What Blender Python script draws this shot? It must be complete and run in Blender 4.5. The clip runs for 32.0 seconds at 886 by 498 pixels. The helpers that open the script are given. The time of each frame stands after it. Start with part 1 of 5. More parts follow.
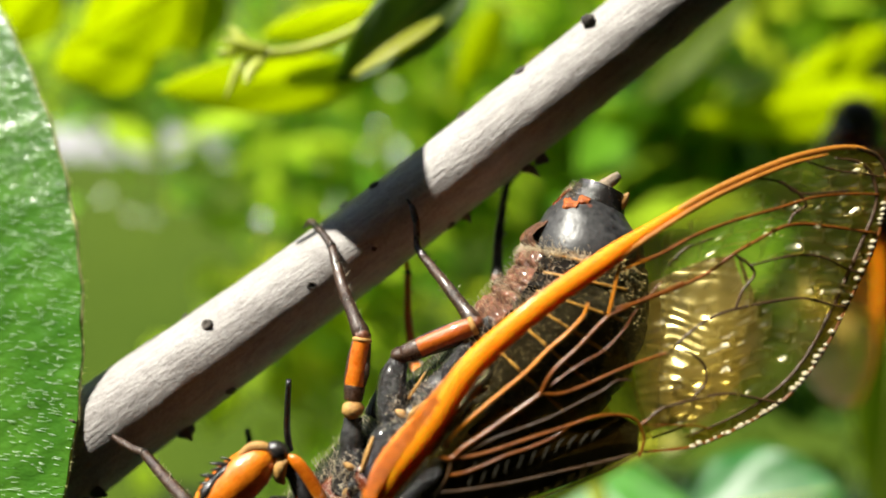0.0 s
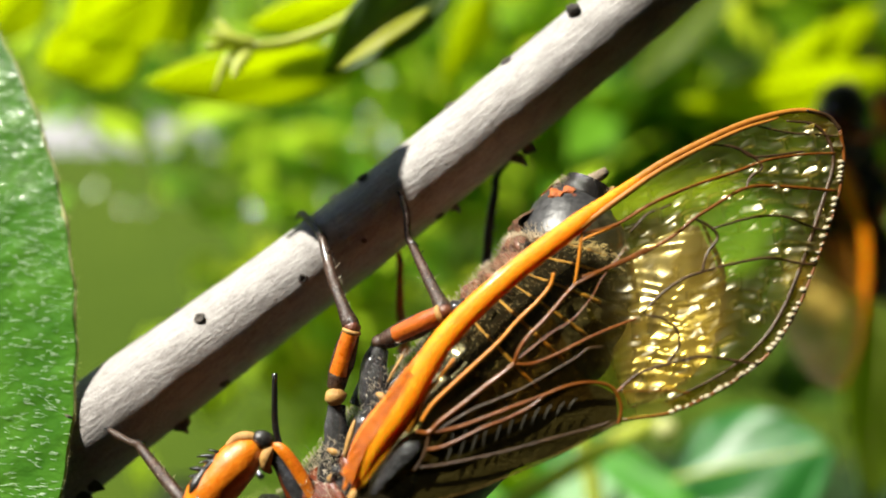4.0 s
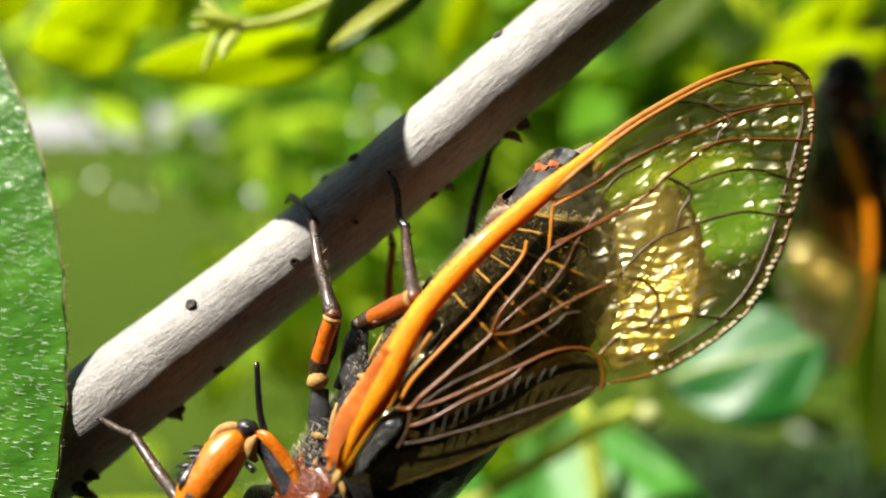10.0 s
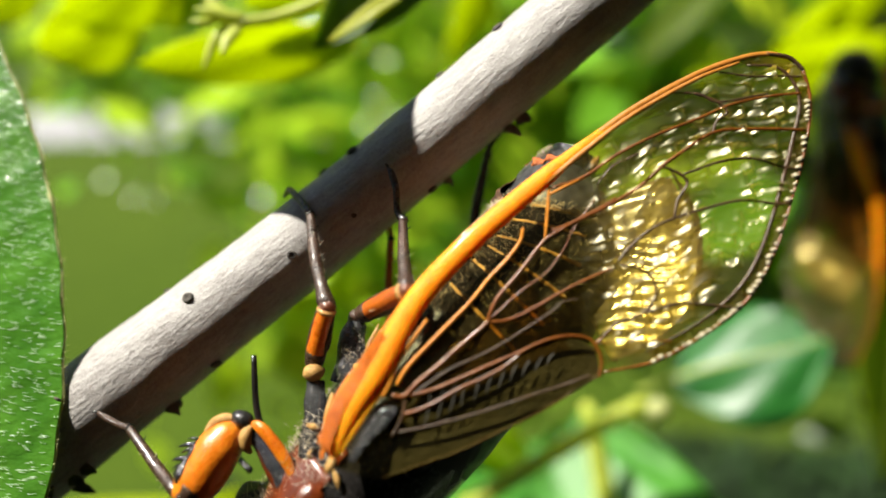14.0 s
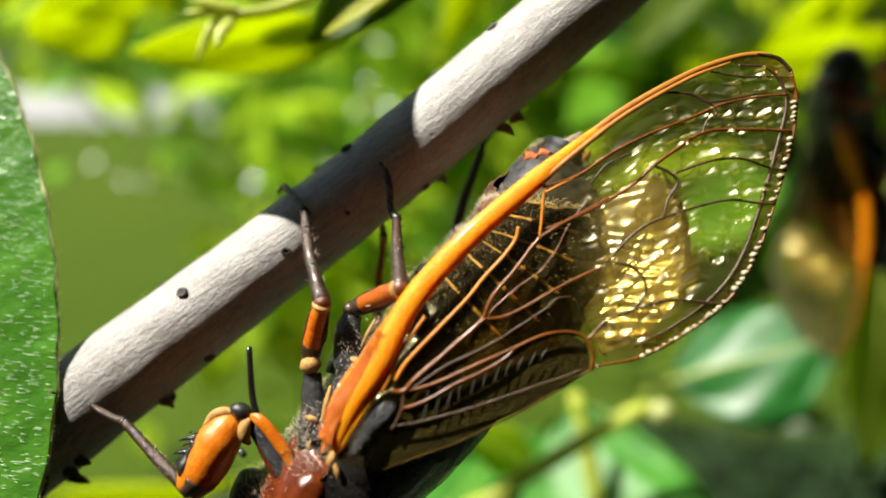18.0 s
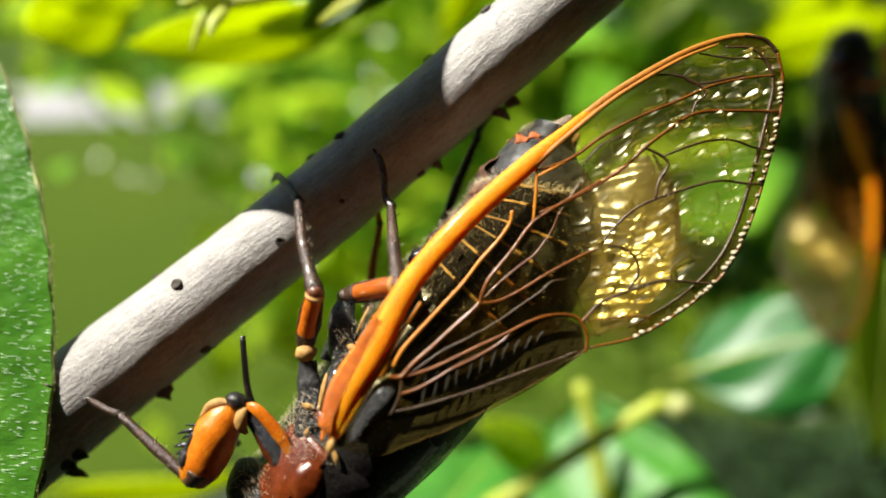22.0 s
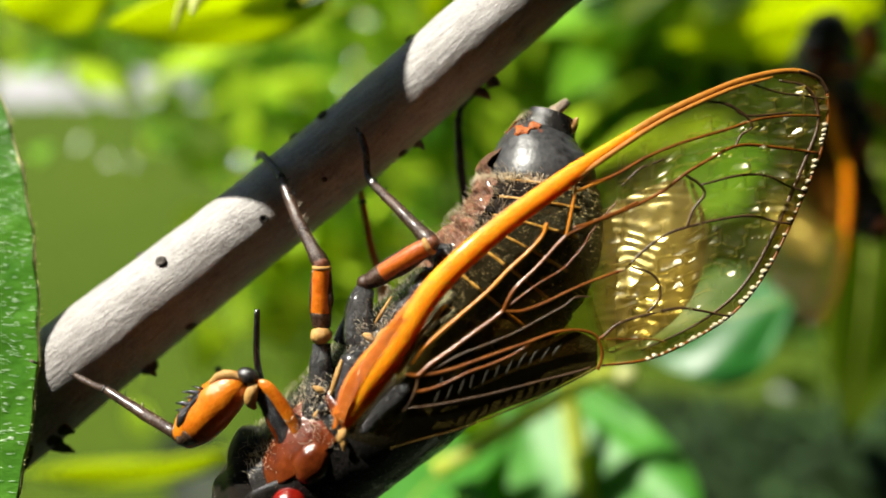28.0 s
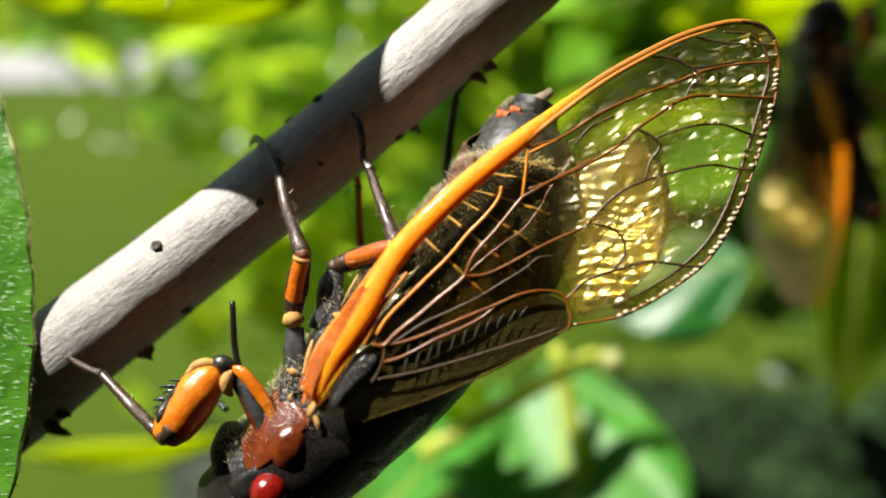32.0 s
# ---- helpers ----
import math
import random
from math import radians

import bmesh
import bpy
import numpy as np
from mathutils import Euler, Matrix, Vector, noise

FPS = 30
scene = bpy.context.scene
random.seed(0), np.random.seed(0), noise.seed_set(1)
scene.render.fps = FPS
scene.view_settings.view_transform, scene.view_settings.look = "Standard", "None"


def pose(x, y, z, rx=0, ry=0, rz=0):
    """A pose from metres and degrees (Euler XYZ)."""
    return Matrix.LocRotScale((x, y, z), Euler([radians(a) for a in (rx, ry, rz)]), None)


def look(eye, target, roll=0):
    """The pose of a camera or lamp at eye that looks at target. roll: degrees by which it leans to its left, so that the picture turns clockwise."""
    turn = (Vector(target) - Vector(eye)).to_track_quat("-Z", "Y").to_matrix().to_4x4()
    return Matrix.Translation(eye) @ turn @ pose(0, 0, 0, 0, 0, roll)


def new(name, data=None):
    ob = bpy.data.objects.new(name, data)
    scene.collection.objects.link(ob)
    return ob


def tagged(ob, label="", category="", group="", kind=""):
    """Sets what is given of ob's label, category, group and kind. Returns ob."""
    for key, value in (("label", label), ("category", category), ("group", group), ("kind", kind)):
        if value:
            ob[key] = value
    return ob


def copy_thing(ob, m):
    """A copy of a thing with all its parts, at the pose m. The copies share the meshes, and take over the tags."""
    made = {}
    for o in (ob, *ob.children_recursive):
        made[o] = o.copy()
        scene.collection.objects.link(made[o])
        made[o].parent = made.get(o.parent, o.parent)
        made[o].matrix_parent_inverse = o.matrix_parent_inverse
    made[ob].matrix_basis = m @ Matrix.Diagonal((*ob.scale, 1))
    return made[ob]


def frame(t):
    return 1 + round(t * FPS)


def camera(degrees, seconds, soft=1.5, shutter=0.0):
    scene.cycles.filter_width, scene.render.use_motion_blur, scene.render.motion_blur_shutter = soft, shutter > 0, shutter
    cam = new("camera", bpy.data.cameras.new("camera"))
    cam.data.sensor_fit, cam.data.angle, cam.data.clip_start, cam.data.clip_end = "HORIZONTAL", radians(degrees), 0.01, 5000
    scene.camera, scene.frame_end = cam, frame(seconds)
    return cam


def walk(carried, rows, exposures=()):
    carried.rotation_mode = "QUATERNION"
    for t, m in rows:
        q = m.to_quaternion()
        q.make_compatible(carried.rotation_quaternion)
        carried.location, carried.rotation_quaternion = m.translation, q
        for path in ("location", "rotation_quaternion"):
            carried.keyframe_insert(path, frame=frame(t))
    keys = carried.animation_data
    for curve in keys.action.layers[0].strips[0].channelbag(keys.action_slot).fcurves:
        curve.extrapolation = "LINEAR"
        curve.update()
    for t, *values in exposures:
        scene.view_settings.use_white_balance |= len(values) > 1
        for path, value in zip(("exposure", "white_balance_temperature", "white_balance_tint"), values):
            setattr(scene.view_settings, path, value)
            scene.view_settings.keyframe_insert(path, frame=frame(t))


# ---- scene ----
cam = camera(65, 32.0, soft=1.6)
cam.data.dof.use_dof = True
cam.data.dof.focus_distance = 0.0310
cam.data.dof.aperture_fstop = 18.5
walk(cam, [(t, pose(*p)) for t, *p in (
    (0, -0.000568, -0.000197, 1.200231, 70.07, -1.77, 0.97), (0.5, -0.000508, -0.000217, 1.200300, 69.95, -1.72, 0.92),
    (1, -0.000432, -0.000349, 1.200205, 70.00, -1.54, 0.87), (1.5, -0.000886, -0.000218, 1.200572, 69.16, -1.68, 0.22),
    (2, -0.000794, -0.000099, 1.200439, 69.20, -1.47, 0.27), (2.5, -0.001044, -0.000179, 1.200713, 68.59, -1.51, -0.53),
    (3, -0.000710, -0.000452, 1.200527, 69.01, -1.53, -0.27), (3.5, -0.000382, -0.000498, 1.200496, 69.15, -1.09, 0.11),
    (5.5, -0.000473, 0.000151, 1.200537, 68.21, -0.98, 0.06), (6, -0.000300, 0.000310, 1.200379, 68.09, -0.86, 0.33),
    (6.5, -0.000129, 0.000279, 1.200097, 67.96, -0.36, 0.27), (7, -0.000315, -0.000005, 1.199860, 68.43, -0.16, -0.04),
    (7.5, -0.000342, -0.000159, 1.200028, 68.36, -0.32, -0.31), (8, -0.000088, -0.000142, 1.200069, 68.22, -0.31, -0.14),
    (8.5, -0.000099, 0.000006, 1.199976, 68.34, -0.29, 0.12), (9, -0.000000, -0.000000, 1.200000, 68.00, -0.00, -0.00),
    (9.5, 0.000090, -0.000003, 1.200043, 67.97, -0.17, 0.10), (10, 0.000065, 0.000122, 1.200087, 67.70, 0.08, -0.03),
    (10.5, 0.000179, 0.000072, 1.199972, 67.76, -0.02, 0.13), (11, 0.000106, 0.000052, 1.200006, 67.59, 0.07, 0.08),
    (11.5, 0.000215, -0.000122, 1.199974, 67.65, 0.21, 0.03), (12, 0.000290, -0.000006, 1.200010, 67.68, -0.00, 0.17),
    (12.5, 0.000247, 0.000120, 1.199973, 67.92, -0.18, 0.42), (13, 0.000482, 0.000021, 1.199871, 67.90, 0.08, 0.46),
    (13.5, 0.000503, 0.000194, 1.199806, 67.96, -0.02, 0.66), (14, 0.000542, 0.000252, 1.199626, 67.87, 0.20, 0.68),
    (14.5, 0.000652, 0.000079, 1.199743, 67.72, 0.27, 0.63), (16.5, 0.000625, -0.000100, 1.199962, 67.08, 0.17, 0.20),
    (17, 0.000593, -0.000044, 1.200135, 66.94, -0.06, 0.20), (17.5, 0.000418, 0.000003, 1.200397, 66.76, -0.55, 0.15),
    (18, 0.000453, 0.000129, 1.200360, 66.61, -0.66, 0.21), (18.5, 0.000697, 0.000382, 1.200185, 66.20, -0.35, 0.45),
    (19, 0.000732, 0.000499, 1.200222, 66.08, -0.25, 0.51), (19.5, 0.000905, 0.000682, 1.200084, 65.90, 0.08, 0.54),
    (20, 0.001265, 0.000696, 1.199829, 66.04, 0.25, 1.10), (20.5, 0.001280, 0.000613, 1.199669, 66.52, 0.36, 1.36),
    (21, 0.001219, 0.000534, 1.199722, 66.55, 0.27, 1.36), (21.5, 0.001114, 0.000577, 1.199923, 66.42, 0.23, 1.22),
    (22, 0.000997, 0.000450, 1.199947, 66.00, 0.34, 0.46), (22.5, 0.001262, 0.000441, 1.199795, 65.82, 0.40, 0.57),
    (23, 0.001385, 0.000523, 1.199759, 66.07, 0.30, 1.11), (23.5, 0.001410, 0.000682, 1.199738, 66.30, 0.02, 1.49),
    (24, 0.001449, 0.000702, 1.199742, 66.50, -0.09, 1.59), (24.5, 0.001567, 0.000790, 1.199663, 66.27, 0.20, 1.69),
    (25, 0.001433, 0.000565, 1.199754, 66.22, 0.18, 1.54), (25.5, 0.001132, 0.000184, 1.199850, 66.16, -0.04, 0.66),
    (27.5, 0.000863, -0.000129, 1.200106, 65.03, -0.19, -0.55), (28, 0.001132, -0.000296, 1.199848, 64.84, -0.19, -0.72),
    (28.5, 0.001284, -0.000321, 1.199668, 64.82, -0.28, -0.62), (29, 0.001267, -0.000449, 1.199666, 64.86, -0.08, -0.54),
    (29.5, 0.001219, -0.000329, 1.199837, 64.76, -0.40, -0.51), (30, 0.001204, -0.000411, 1.199779, 64.55, -0.25, -0.70),
    (30.5, 0.001300, -0.000372, 1.199801, 64.43, -0.39, -0.67), (31, 0.001384, -0.000213, 1.199813, 63.98, -0.17, -0.61),
    (31.5, 0.001231, -0.000153, 1.199916, 63.50, -0.11, -0.85), (32, 0.001110, -0.000209, 1.199986, 63.33, -0.48, -0.98))],
    exposures=[(0, 1.26), (32, 1.26)])

# ---- light ----
MM = 0.001
RIG = pose(0, 0, 1.2, -22, 0, 0)            # working frame: x right, y ahead, z up, in millimetres
SUN = (RIG.to_3x3() @ Vector((-0.50, -0.30, 0.81))).normalized()
world = bpy.data.worlds.new("sky")
scene.world = world
world.use_nodes = True
wn = world.node_tree
sky = wn.nodes.new("ShaderNodeTexSky")
sky.sky_type, sky.sun_disc = "NISHITA", False
sky.sun_elevation = math.asin(SUN.z)
sky.sun_rotation = math.atan2(SUN.x, SUN.y)
wn.links.new(sky.outputs[0], wn.nodes["Background"].inputs[0])
wn.nodes["Background"].inputs[1].default_value = 0.029
lamp = bpy.data.lights.new("sun", "SUN")
lamp.energy, lamp.angle, lamp.color = 5.0, radians(0.53), (1.0, 0.96, 0.84)
sun = new("sun", lamp)
sun.matrix_world = look(SUN * 3, (0, 0, 0))


# ---- materials ----
def shader(name):
    m = bpy.data.materials.new(name)
    m.use_nodes = True
    t = m.node_tree
    return m, t, t.nodes["Principled BSDF"]


def noise_tex(t, scale, detail=4, stretch=None, rough=0.55):
    co = t.nodes.new("ShaderNodeTexCoord")
    n = t.nodes.new("ShaderNodeTexNoise")
    n.inputs["Scale"].default_value, n.inputs["Detail"].default_value = scale, detail
    n.inputs["Roughness"].default_value = rough
    if stretch:
        mp = t.nodes.new("ShaderNodeMapping")
        mp.inputs["Scale"].default_value = stretch
        t.links.new(co.outputs["Object"], mp.inputs[0])
        t.links.new(mp.outputs[0], n.inputs[0])
    else:
        t.links.new(co.outputs["Object"], n.inputs[0])
    return n.outputs["Fac"]


def ramp(t, fac, stops):
    r = t.nodes.new("ShaderNodeValToRGB")
    while len(r.color_ramp.elements) < len(stops):
        r.color_ramp.elements.new(0.5)
    for e, (p, c) in zip(r.color_ramp.elements, stops):
        e.position, e.color = p, (*c, 1)
    t.links.new(fac, r.inputs[0])
    return r.outputs[0]


def mixed(t, a, b, fac, mode="MIX"):
    m = t.nodes.new("ShaderNodeMix")
    m.data_type, m.blend_type = "RGBA", mode
    for sock, v in ((m.inputs[0], fac), (m.inputs[6], a), (m.inputs[7], b)):
        if hasattr(v, "is_linked"):
            t.links.new(v, sock)
        else:
            sock.default_value = v if isinstance(v, (int, float)) else (*v, 1)
    return m.outputs[2]


def bump(t, bsdf, fac, strength, dist):
    b = t.nodes.new("ShaderNodeBump")
    b.inputs["Strength"].default_value, b.inputs["Distance"].default_value = strength, dist
    t.links.new(fac, b.inputs["Height"])
    t.links.new(b.outputs[0], bsdf.inputs["Normal"])
    return b


def plain(name, dark, light, rough, scale=1500, bump_mm=0.03, coat=0.0, metal=0.0, vary=0.0, sss=0.0, spec=0.5, dusty=0.12):
    """Two-tone mottled surface with fine relief."""
    m, t, b = shader(name)
    n1, n2 = noise_tex(t, scale), noise_tex(t, scale * 5, 3)
    col = ramp(t, n1, [(0.32, dark), (0.68, light)])
    col = mixed(t, col, ramp(t, n2, [(0.35, dark), (0.65, light)]), 0.35)
    if vary:
        info = t.nodes.new("ShaderNodeObjectInfo")
        hsv = t.nodes.new("ShaderNodeHueSaturation")
        rng = t.nodes.new("ShaderNodeMapRange")
        rng.inputs[3].default_value, rng.inputs[4].default_value = 1 - vary, 1 + vary
        t.links.new(info.outputs["Random"], rng.inputs[0])
        t.links.new(rng.outputs[0], hsv.inputs["Value"])
        t.links.new(col, hsv.inputs["Color"])
        col = hsv.outputs[0]
    t.links.new(col, b.inputs["Base Color"])
    b.inputs["Roughness"].default_value, b.inputs["Metallic"].default_value = rough, metal
    b.inputs["Coat Weight"].default_value = coat
    b.inputs["Specular IOR Level"].default_value = spec
    b.inputs["Coat Roughness"].default_value = 0.12
    if sss:
        b.inputs["Subsurface Weight"].default_value = sss
        b.inputs["Subsurface Radius"].default_value = (1, 0.4, 0.1)
        b.inputs["Subsurface Scale"].default_value = 0.0006
    n3 = noise_tex(t, max(scale * 14, 60), 3, None, 0.65)
    if scale >= 600:
        # uneven gloss and fine dust in the pits
        rr = t.nodes.new("ShaderNodeMapRange")
        rr.inputs[1].default_value, rr.inputs[2].default_value = 0.3, 0.7
        rr.inputs[3].default_value, rr.inputs[4].default_value = rough * 0.75, min(1.0, rough * 1.6)
        t.links.new(mixed(t, n2, n3, 0.5), rr.inputs[0])
        t.links.new(rr.outputs[0], b.inputs["Roughness"])
        dust = ramp(t, n3, [(0.58, (0, 0, 0)), (0.74, (0.5, 0.5, 0.5))])
        t.links.new(mixed(t, mixed(t, col, ramp(t, n3, [(0.3, (0.45, 0.45, 0.45)), (0.6, (1, 1, 1))]), min(0.6, dusty * 3), "MULTIPLY"), (0.42, 0.33, 0.22), mixed(t, (0, 0, 0), dust, dusty)), b.inputs["Base Color"])
    bump(t, b, mixed(t, mixed(t, n2, n1, 0.45), n3, 0.35), 1.0, bump_mm * 1.9 * MM)
    return m


def leafy(name, dark, light, through_col, rough=0.38, scale=300, share=0.4, island=False, relief=0.05, ripple=None):
    """Leaf tissue: glossy skin over a sheet that lets light through."""
    m, t, b = shader(name)
    n1, n2 = noise_tex(t, scale), noise_tex(t, scale * 9, 2)
    col = ramp(t, n1, [(0.3, dark), (0.7, light)])
    if island:
        geo = t.nodes.new("ShaderNodeNewGeometry")
        hsv = t.nodes.new("ShaderNodeHueSaturation")
        rng = t.nodes.new("ShaderNodeMapRange")
        rng.inputs[3].default_value, rng.inputs[4].default_value = 0.25, 1.55
        t.links.new(geo.outputs["Random Per Island"], rng.inputs[0])
        t.links.new(rng.outputs[0], hsv.inputs["Value"])
        t.links.new(col, hsv.inputs["Color"])
        col = hsv.outputs[0]
    t.links.new(col, b.inputs["Base Color"])
    b.inputs["Roughness"].default_value = rough
    vor = t.nodes.new("ShaderNodeTexVoronoi")
    vor.inputs["Scale"].default_value = scale * 11
    co = t.nodes.new("ShaderNodeTexCoord")
    t.links.new(co.outputs["Object"], vor.inputs["Vector"])
    rough_ = mixed(t, noise_tex(t, 2300, 3, ripple, 0.6), n1, 0.15) if ripple else mixed(t, vor.outputs["Distance"], n2, 0.4)
    bump(t, b, rough_, 0.9, relief * MM)
    tr = t.nodes.new("ShaderNodeBsdfTranslucent")
    tr.inputs[0].default_value = (*through_col, 1)
    mx = t.nodes.new("ShaderNodeMixShader")
    mx.inputs[0].default_value = share
    t.links.new(b.outputs[0], mx.inputs[1])
    t.links.new(tr.outputs[0], mx.inputs[2])
    t.links.new(mx.outputs[0], t.nodes["Material Output"].inputs[0])
    return m


def bark_material():
    m, t, b = shader("twig_bark")
    fine = noise_tex(t, 2600, 6, None, 0.7)
    long_ = noise_tex(t, 420, 5, None, 0.6)
    turn = t.nodes.new("ShaderNodeMapping")
    turn.inputs["Rotation"].default_value = (0, radians(40), 0)
    co = t.nodes.new("ShaderNodeTexCoord")
    t.links.new(co.outputs["Object"], turn.inputs[0])
    gn = t.nodes.new("ShaderNodeTexNoise")
    gn.inputs["Scale"].default_value, gn.inputs["Detail"].default_value = 5200, 6
    squash = t.nodes.new("ShaderNodeMapping")
    squash.inputs["Scale"].default_value = (0.22, 1, 1)
    t.links.new(turn.outputs[0], squash.inputs[0])
    t.links.new(squash.outputs[0], gn.inputs[0])
    grain = gn.outputs["Fac"]
    speck = noise_tex(t, 5200, 2)
    pits = noise_tex(t, 11000, 3, None, 0.7)
    col = ramp(t, long_, [(0.3, (0.26, 0.235, 0.225)), (0.55, (0.37, 0.345, 0.335)), (0.75, (0.46, 0.435, 0.425))])
    col = mixed(t, col, ramp(t, grain, [(0.35, (0.13, 0.115, 0.105)), (0.55, (0.44, 0.415, 0.40))]), 0.25)
    col = mixed(t, col, ramp(t, speck, [(0.26, (0.10, 0.08, 0.06)), (0.31, (1, 1, 1))]), 0.5, "MULTIPLY")
    col = mixed(t, col, ramp(t, pits, [(0.34, (0.35, 0.33, 0.32)), (0.5, (1, 1, 1))]), 0.55, "MULTIPLY")
    t.links.new(col, b.inputs["Base Color"])
    b.inputs["Roughness"].default_value = 0.46
    b.inputs["Specular IOR Level"].default_value = 0.75
    bump(t, b, mixed(t, mixed(t, fine, grain, 0.55), pits, 0.3), 1.0, 0.16 * MM)
    return m


def membrane_material(name, tint, gloss, pleat, share, low=0.42, high=0.62, rough=0.24, inner=(6.6, 9.0, 0.08)):
    """Clear wing skin: tinted, with fine pleats that glint in the sun."""
    m, t, b = shader(name)
    out = t.nodes["Material Output"]
    tr = t.nodes.new("ShaderNodeBsdfTransparent")
    tr.inputs[0].default_value = (*tint, 1)
    gl = t.nodes.new("ShaderNodeBsdfGlossy")
    gl.inputs["Color"].default_value = (1, 0.92, 0.66, 1)
    gl.inputs["Roughness"].default_value = rough
    co = t.nodes.new("ShaderNodeTexCoord")
    mp = t.nodes.new("ShaderNodeMapping")
    mp.inputs["Rotation"].default_value = (0, radians(50), 0)
    t.links.new(co.outputs["Object"], mp.inputs[0])
    sq = t.nodes.new("ShaderNodeMapping")
    sq.inputs["Scale"].default_value = (0.34, 1, 1)
    t.links.new(mp.outputs[0], sq.inputs[0])
    wv = t.nodes.new("ShaderNodeTexNoise")
    wv.inputs["Scale"].default_value, wv.inputs["Detail"].default_value = 1500, 1.5
    t.links.new(sq.outputs[0], wv.inputs[0])
    patch = ramp(t, noise_tex(t, 420, 2, (0.6, 1, 1)), [(low, (0, 0, 0)), (high, (1, 1, 1))])
    xyz = t.nodes.new("ShaderNodeSeparateXYZ")
    t.links.new(co.outputs["Object"], xyz.inputs[0])
    outer = t.nodes.new("ShaderNodeMapRange")
    outer.inputs[1].default_value, outer.inputs[2].default_value = 6.8 * MM, 9.0 * MM
    t.links.new(xyz.outputs["X"], outer.inputs[0])
    patch = mixed(t, (0, 0, 0), patch, outer.outputs[0])
    h = mixed(t, (0.5, 0.5, 0.5), wv.outputs["Fac"], patch)
    h = mixed(t, h, noise_tex(t, 2500, 2), 0.12)
    bm_ = t.nodes.new("ShaderNodeBump")
    bm_.inputs["Strength"].default_value, bm_.inputs["Distance"].default_value = 1.0, pleat * MM
    t.links.new(h, bm_.inputs["Height"])
    t.links.new(bm_.outputs[0], gl.inputs["Normal"])
    lw = t.nodes.new("ShaderNodeLayerWeight")
    lw.inputs[0].default_value = 0.3
    rng = t.nodes.new("ShaderNodeMapRange")
    rng.inputs[3].default_value, rng.inputs[4].default_value = gloss, min(1, gloss * 4)
    t.links.new(lw.outputs["Fresnel"], rng.inputs[0])
    less = t.nodes.new("ShaderNodeMapRange")
    less.inputs[1].default_value, less.inputs[2].default_value, less.inputs[3].default_value = inner[0] * MM, inner[1] * MM, inner[2]
    t.links.new(xyz.outputs["X"], less.inputs[0])
    shine = t.nodes.new("ShaderNodeMath")
    shine.operation = "MULTIPLY"
    t.links.new(rng.outputs[0], shine.inputs[0])
    t.links.new(less.outputs[0], shine.inputs[1])
    tl = t.nodes.new("ShaderNodeBsdfTranslucent")
    tl.inputs[0].default_value = (0.78, 0.64, 0.2, 1)
    m1 = t.nodes.new("ShaderNodeMixShader")
    haze = t.nodes.new("ShaderNodeMath")
    haze.operation = "MULTIPLY"
    haze.inputs[0].default_value = share
    t.links.new(less.outputs[0], haze.inputs[1])
    t.links.new(haze.outputs[0], m1.inputs[0])
    df = t.nodes.new("ShaderNodeBsdfDiffuse")
    df.inputs[0].default_value = (0.74, 0.64, 0.26, 1)
    m0 = t.nodes.new("ShaderNodeMixShader")
    m0.inputs[0].default_value = 0.03
    t.links.new(tl.outputs[0], m0.inputs[1])
    t.links.new(df.outputs[0], m0.inputs[2])
    t.links.new(tr.outputs[0], m1.inputs[1])
    t.links.new(m0.outputs[0], m1.inputs[2])
    m2 = t.nodes.new("ShaderNodeMixShader")
    t.links.new(shine.outputs[0], m2.inputs[0])
    t.links.new(m1.outputs[0], m2.inputs[1])
    t.links.new(gl.outputs[0], m2.inputs[2])
    t.links.new(m2.outputs[0], out.inputs[0])
    return m


BARK = bark_material()
LENTICEL = plain("lenticel", (0.03, 0.026, 0.022), (0.12, 0.10, 0.085), 0.8, 4000, 0.05)
FLAKE = plain("bark_flake", (0.05, 0.04, 0.032), (0.22, 0.17, 0.13), 0.85, 3000, 0.05)
BLACK = plain("black_chitin", (0.003, 0.0025, 0.002), (0.026, 0.023, 0.022), 0.2, 1100, 0.04, 0.5, spec=0.5, dusty=0.06)
DARK = plain("dark_leg_chitin", (0.012, 0.007, 0.005), (0.085, 0.042, 0.024), 0.25, 1500, 0.05, 0.2, dusty=0.15)
ORANGE = plain("orange_chitin", (0.52, 0.10, 0.003), (0.78, 0.24, 0.008), 0.28, 700, 0.04, 0.4, sss=0.2)
AMBER = plain("amber_wing_rib", (0.92, 0.24, 0.001), (1.0, 0.33, 0.002), 0.42, 1100, 0.04, 0.1, sss=0.7, spec=0.25, dusty=0.0)
KNEE = plain("red_brown_chitin", (0.05, 0.015, 0.008), (0.22, 0.07, 0.03), 0.24, 1800, 0.04, 0.5, dusty=0.15)
RUST_ORANGE = plain("rust_orange_chitin", (0.22, 0.035, 0.004), (0.55, 0.13, 0.008), 0.3, 900, 0.04, 0.4, dusty=0.10)
COXA = plain("satin_black_chitin", (0.004, 0.0035, 0.0035), (0.036, 0.034, 0.035), 0.2, 1500, 0.10, 0.5, spec=0.5, dusty=0.08)
ASH = plain("ash_grey_down", (0.03, 0.028, 0.024), (0.20, 0.18, 0.14), 0.6, 1800, 0.2, dusty=0.15)
DOWN = plain("pale_downy_chitin", (0.06, 0.045, 0.03), (0.62, 0.48, 0.34), 0.55, 1600, 0.2)
RUST = plain("rust_chitin", (0.040, 0.007, 0.002), (0.16, 0.030, 0.005), 0.17, 900, 0.03, 0.35, dusty=0.04)
